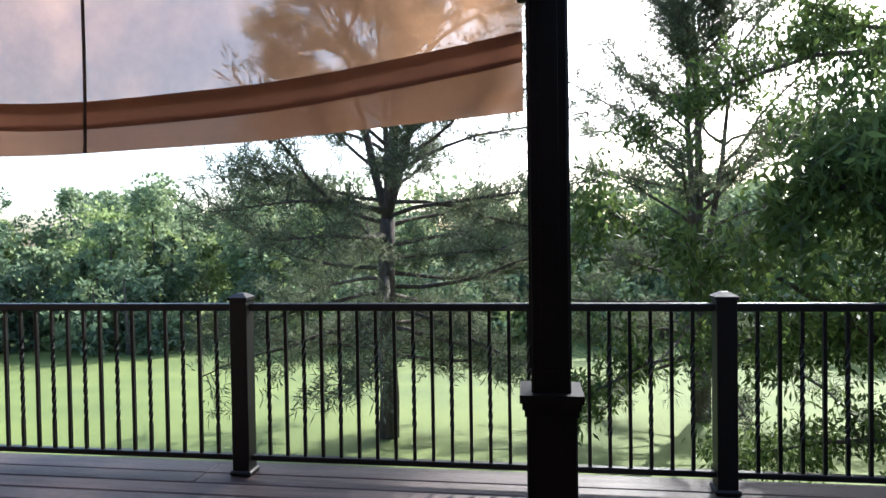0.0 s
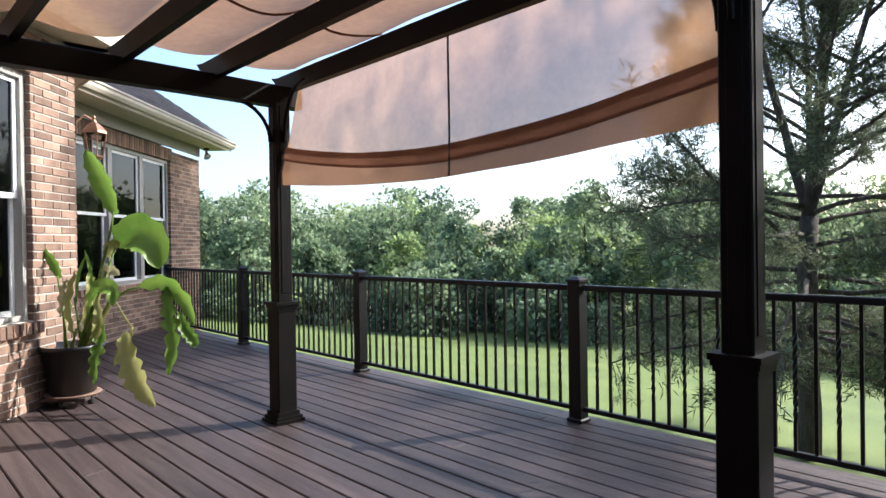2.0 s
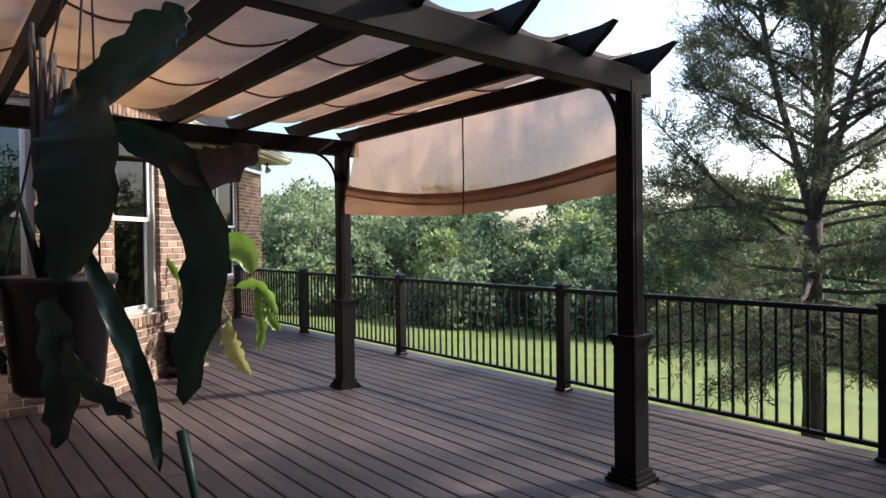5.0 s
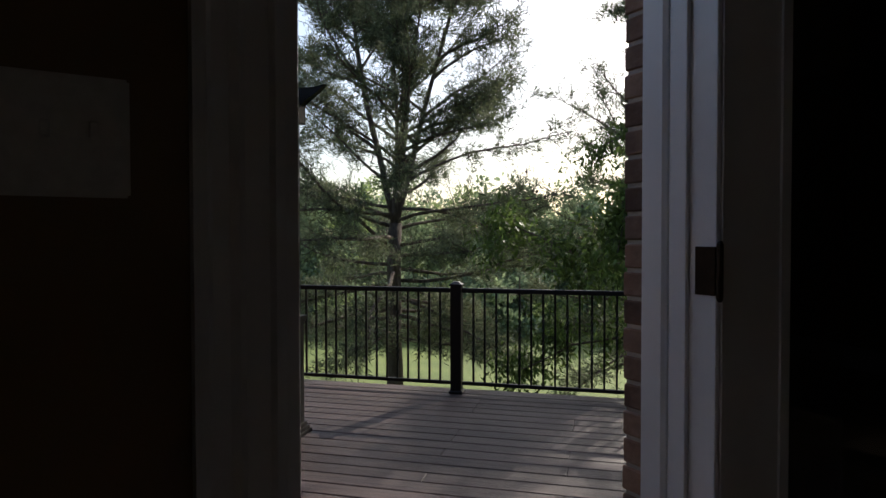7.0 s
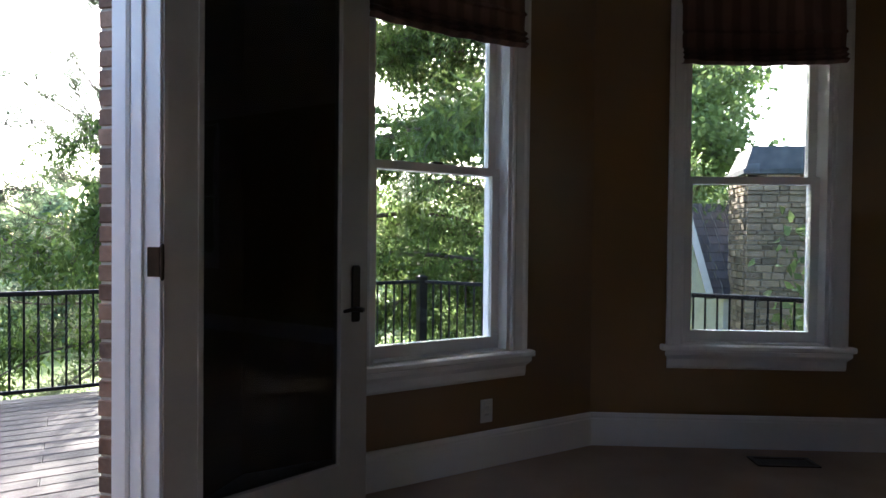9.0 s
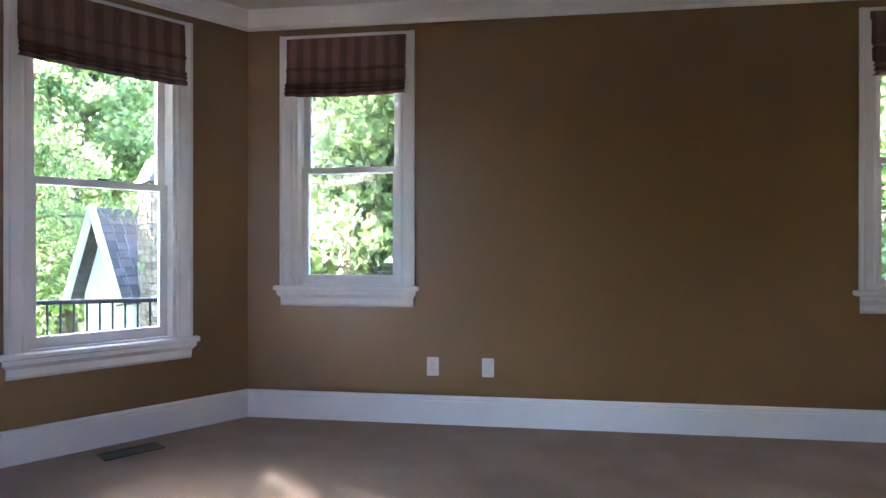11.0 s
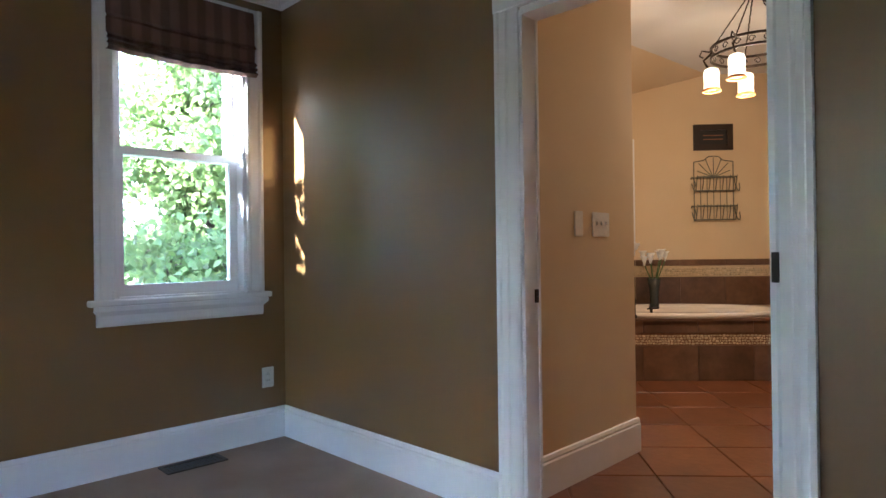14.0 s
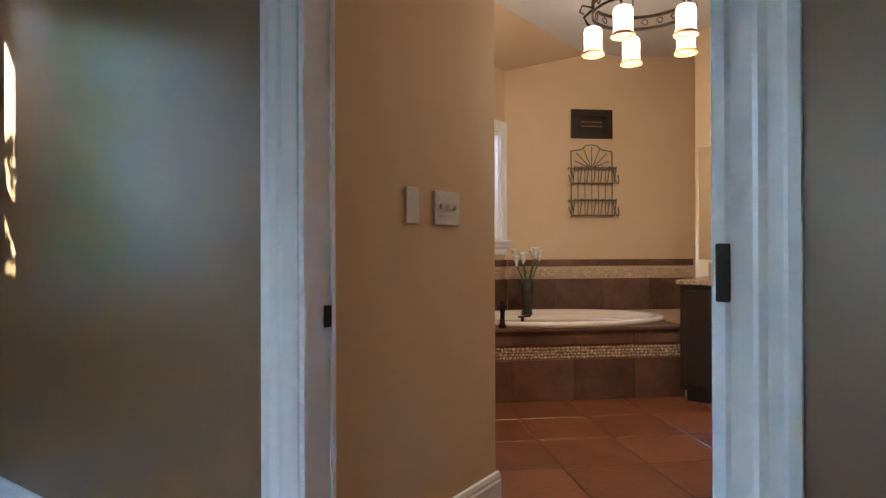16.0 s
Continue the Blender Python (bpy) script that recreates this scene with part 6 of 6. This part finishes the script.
bird = thing("potted_bird_of_paradise", "drooping sunlit bird of paradise in a black plastic pot", "potted plant")
bm = bmesh.new()
lathe(bm, [(0.15, 0.09), (0.165, 0.10), (0.215, 0.44), (0.235, 0.445), (0.235, 0.475), (0.22, 0.475), (0.205, 0.43), (0.0, 0.42)], 28, POT)
part("pot", bm, M_BLACK, bird, "black plastic nursery pot", True)
bm = bmesh.new()
lathe(bm, [(0.0, 0.421), (0.19, 0.425), (0.2, 0.43)], 20, POT)
part("soil", bm, M_BARK, bird)
leaves_ = (
    ([(0.08, 0.42), (0.22, 0.95), (0.33, 1.40), (0.35, 1.52)], [(0.35, 1.50, 0.0), (0.31, 1.68, 0.02), (0.24, 1.86, 0.05), (0.16, 2.0, 0.08)], 0.24, 0, 0.0, "upright bright leaf"),
    ([(0.10, 0.42), (0.22, 0.85), (0.36, 1.24)], [(0.35, 1.26, 0.0), (0.50, 1.34, 0.05), (0.66, 1.25, 0.10), (0.72, 1.06, 0.14)], 0.40, 0, 0.15, "broad bright leaf"),
    ([(0.12, 0.42), (0.24, 0.9), (0.30, 1.15)], [(0.28, 1.16, 0.02), (0.33, 1.25, 0.04), (0.40, 1.27, 0.05)], 0.13, 1, 0.0, "small pale folded leaf"),
    ([(0.10, 0.42), (0.30, 0.80), (0.45, 0.90), (0.60, 0.93)], [(0.56, 0.93, 0.1), (0.76, 0.97, 0.13), (0.93, 0.82, 0.16), (0.99, 0.62, 0.18)], 0.20, 0, 0.6, "arching torn leaf"),
    ([(0.74, 0.95), (0.79, 0.9)], [(0.78, 0.92, 0.15), (0.80, 0.72, 0.18), (0.83, 0.50, 0.2), (0.80, 0.24, 0.22)], 0.17, 0, 1.0, "hanging torn leaf"),
    ([(0.85, 0.80), (0.88, 0.7)], [(0.86, 0.72, 0.12), (0.90, 0.60, 0.14), (0.97, 0.50, 0.15), (0.99, 0.44, 0.16)], 0.13, 0, 0.6, "hanging torn leaf"),
    ([(0.12, 0.42), (0.34, 0.84), (0.42, 0.68), (0.49, 0.57)], [(0.48, 0.58, 0.2), (0.55, 0.40, 0.3), (0.66, 0.22, 0.4), (0.80, 0.07, 0.5)], 0.25, 1, 0.8, "pale drooping leaf"),
    ([(0.47, 0.60), (0.47, 0.52)], [(0.48, 0.56, 0.18), (0.45, 0.44, 0.22), (0.41, 0.33, 0.24)], 0.07, 1, 0.4, "pale leaf strip"),
    ([(0.10, 0.42), (0.22, 0.66), (0.27, 0.72)], [(0.27, 0.72, 0.12), (0.30, 0.52, 0.2), (0.27, 0.36, 0.24), (0.28, 0.20, 0.26)], 0.13, 0, 1.0, "hanging torn leaf"),
    ([(-0.02, 0.42), (-0.04, 0.7), (-0.08, 1.02)], [(-0.08, 1.0, 0.0), (-0.13, 1.12, 0.0), (-0.22, 1.25, 0.0)], 0.10, 0, 0.0, "small leaf"),
    ([(0.02, 0.42), (0.05, 0.6)], [(0.05, 0.55, 0.08), (0.03, 0.80, 0.1), (0.08, 1.06, 0.1)], 0.10, 1, 0.3, "yellow blade"),
    ([(0.06, 0.42), (0.16, 0.75)], [(0.18, 0.78, 0.1), (0.26, 0.92, 0.12), (0.36, 0.90, 0.14), (0.37, 0.78, 0.16)], 0.17, 0, 0.3, "curled leaf"),
    ([(0.0, 0.42), (0.1, 0.7)], [(0.1, 0.62, 0.02), (0.15, 0.88, 0.02), (0.13, 1.04, 0.0)], 0.11, 1, 0.3, "yellow blade"),
    ([(0.08, 0.42), (0.2, 0.66)], [(0.22, 0.86, 0.1), (0.27, 0.72, 0.16), (0.27, 0.58, 0.2), (0.22, 0.50, 0.22)], 0.10, 1, 0.5, "curled yellow leaf"),
    ([(0.10, 0.42), (0.20, 0.8)], [(0.24, 0.98, 0.04), (0.32, 1.06, 0.06), (0.40, 1.02, 0.08)], 0.12, 2, 0.7, "withered blade"),
    ([(-0.03, 0.42), (-0.04, 0.7)], [(-0.04, 0.7, 0.1), (0.0, 0.90, 0.12), (0.03, 1.0, 0.12)], 0.08, 2, 0.4, "dry blade"),
    ([(0.10, 0.42), (0.04, 0.85)], [(0.06, 0.80, 0.06), (0.08, 1.02, 0.06), (0.14, 1.18, 0.06)], 0.035, 0, 0.0, "rolled new leaf"),
    ([(0.12, 0.42), (0.16, 0.85)], [(0.17, 0.84, 0.04), (0.16, 1.05, 0.04), (0.12, 1.22, 0.04)], 0.035, 0, 0.0, "rolled new leaf"),
)
for k, (stem, blade, wdt, kind_, torn, nm) in enumerate(leaves_):
    bm = bmesh.new()
    paddle(bm, [at(r, z, 0.05) for r, z in stem], [at(*c) for c in blade], wdt, 0.45, k + 3, torn)
    ob = part("leaf", bm, (M_PADDLE, M_PADDLE2, M_DRYLEAF)[kind_], bird, nm, True)
cad = thing("plant_caddy", "dark wooden plant caddy under the pot", "plant stand")
for a in range(3):
    boxpart("slat", (-0.17, -0.16 + a * 0.115, 0.05), (0.17, -0.07 + a * 0.115, 0.075), M_DECK, cad, pose(POT.x, POT.y, 0, 0, 0, 50), 0.004)
for sx, sy in ((-1, -1), (1, -1), (1, 1), (-1, 1)):
    bm = bmesh.new()
    lathe(bm, [(0.02, 0.0), (0.024, 0.01), (0.024, 0.04), (0.015, 0.05)], 10, (POT.x + sx * 0.1, POT.y + sy * 0.1, 0))
    part("caster", bm, M_BLACK, cad)
bm = bmesh.new()
lathe(bm, [(0.19, 0.075), (0.205, 0.09), (0.2, 0.092), (0.0, 0.08)], 24, POT)
part("saucer", bm, M_BRICK, cad, "terracotta saucer", True)

# hanging cactus-leaf plant by the door
M_EPI = translucent("dark_blue_green_fleshy_leaf", (0.012, 0.035, 0.028), (0.028, 0.062, 0.045), 0.32, 0.08, 5, 0.0)
M_BROWNLEAF = translucent("withered_brown_leaf", (0.075, 0.040, 0.024), (0.14, 0.085, 0.05), 0.7, 0.15, 5, 0.0)
HP = Vector((1.83, -4.24, 0))
RT = Vector((0.73, 0.69, 0))
TW = Vector((0.69, -0.73, 0))
POT = HP
hang = thing("hanging_plant", "dark fleshy leaved plant in a hanging pot", "hanging plant")
bm = bmesh.new()
lathe(bm, [(0.09, 1.02), (0.10, 1.03), (0.125, 1.28), (0.135, 1.29), (0.135, 1.31), (0.12, 1.31), (0.0, 1.26)], 20, HP)
part("pot", bm, M_BLACK, hang, "black hanging pot", True)
for k in range(3):
    a = k * math.tau / 3
    bm = bmesh.new()
    tube(bm, [HP + Vector((0.125 * math.cos(a), 0.125 * math.sin(a), 1.3)), HP + Vector((-0.02, 0.09, 2.36))], 0.003, 4)
    part("wire", bm, M_BLACK, hang)
bm = bmesh.new()
for k in range(6):
    tube(bm, [HP + Vector((0.02 * math.cos(k), 0.02 * math.sin(k), 1.26)), at(0.02 * k - 0.05, 1.6 + 0.03 * k), at(0.03 * k - 0.06, 1.95 - 0.04 * k)], [0.016, 0.014, 0.008], 6)
part("stems", bm, M_BARK, hang, "woody stems", True)
for k, (stem, blade, wdt, dry) in enumerate((
        ([(0.0, 1.3), (0.02, 1.6), (0.06, 1.74)], [(0.06, 1.74, 0.05), (0.15, 1.66, 0.1), (0.17, 1.48, 0.13), (0.10, 1.30, 0.13)], 0.24, 0),
        ([(0.0, 1.3), (0.08, 1.7)], [(0.08, 1.72, 0.04), (0.22, 1.80, 0.06), (0.36, 1.88, 0.08), (0.42, 1.90, 0.1)], 0.16, 0),
        ([(0.02, 1.3), (0.12, 1.62), (0.22, 1.66)], [(0.20, 1.66, 0.08), (0.38, 1.58, 0.1), (0.47, 1.36, 0.12), (0.43, 1.16, 0.12), (0.40, 1.02, 0.12)], 0.15, 0),
        ([(0.02, 1.3), (0.1, 1.45), (0.14, 1.4)], [(0.13, 1.40, 0.1), (0.24, 1.24, 0.14), (0.33, 1.05, 0.16), (0.36, 0.88, 0.16)], 0.06, 0),
        ([(0.35, 0.94), (0.385, 0.76), (0.40, 0.62)], [(0.40, 0.63, 0.16), (0.415, 0.55, 0.16), (0.395, 0.46, 0.16), (0.36, 0.38, 0.16)], 0.06, 0),
        ([(0.0, 1.3), (0.15, 1.6), (0.36, 1.58)], [(0.36, 1.58, 0.1), (0.48, 1.55, 0.1), (0.58, 1.60, 0.1)], 0.12, 1),
        ([(0.0, 1.3), (-0.06, 1.5)], [(-0.05, 1.5, 0.08), (-0.1, 1.3, 0.1), (-0.06, 1.08, 0.1)], 0.12, 0),
        ([(0.0, 1.3), (0.05, 1.28)], [(0.05, 1.28, 0.1), (0.12, 1.1, 0.14), (0.1, 0.92, 0.14)], 0.10, 0),
        ([(0.0, 1.3), (0.05, 1.28)], [(0.06, 1.2, 0.12), (0.2, 1.08, 0.16), (0.3, 1.0, 0.16)], 0.07, 0))):
    bm = bmesh.new()
    paddle(bm, [at(r, z, 0.05) for r, z in stem], [at(*c) for c in blade], wdt, 0.3, k + 40)
    part("leaf", bm, M_BROWNLEAF if dry else M_EPI, hang, "dry brown leaf" if dry else "", True)

# ---------------------------------------------------------------- lantern and floodlight
lan = thing("wall_lantern", "copper and glass wall lantern on the brick", "lantern")
L0 = Vector((-3.66, -2.02, 0))
M_COPPER = surface("aged_copper", (0.30, 0.16, 0.10), (0.42, 0.26, 0.17), 0.4, 0.8, 12)
for nm, prof in (("base", [(0.055, 2.02), (0.075, 2.04), (0.075, 2.05), (0.06, 2.055)]),
                 ("roof", [(0.105, 2.25), (0.1, 2.27), (0.05, 2.33), (0.02, 2.35), (0.012, 2.37), (0.018, 2.385), (0.004, 2.41)])):
    bm = bmesh.new()
    lathe(bm, prof, 6, L0)
    part(nm, bm, M_COPPER, lan)
for k in range(6):
    a = k * math.tau / 6
    bm = bmesh.new()
    tube(bm, [L0 + Vector((0.068 * math.cos(a), 0.068 * math.sin(a), 2.05)), L0 + Vector((0.095 * math.cos(a), 0.095 * math.sin(a), 2.25))], 0.006, 4)
    part("bar", bm, M_COPPER, lan)
bm = bmesh.new()
tube(bm, [L0 + Vector((0, 0, 2.36)), L0 + Vector((0, -0.08, 2.40)), L0 + Vector((0, -0.16, 2.30))], 0.01, 6)
part("arm", bm, M_COPPER, lan)
bm = bmesh.new()
lathe(bm, [(0.064, 2.052), (0.09, 2.25)], 6, L0)
part("glass", bm, M_GLASS, lan)
boxpart("back_plate", (-0.04 + L0.x, -2.192, 2.2), (0.04 + L0.x, -2.17, 2.38), M_BRONZE, lan, None, 0.004)
fl_ = thing("floodlight", "twin floodlight under the eave corner", "lamp")
F0 = mW @ Vector((-0.1, 0.1, 3.03))
bm = bmesh.new()
lathe(bm, [(0.05, -0.03), (0.05, 0.0)], 12, F0)
part("base", bm, M_BRONZE, fl_)
for s in (-1, 1):
    bm = bmesh.new()
    tube(bm, [F0 + Vector((0, 0, -0.03)), F0 + Vector((s * 0.06, -s * 0.02, -0.1)), F0 + Vector((s * 0.1, 0.02 - s * 0.03, -0.16))], [0.012, 0.03, 0.055], 10)
    part("head", bm, M_EAVE, fl_)
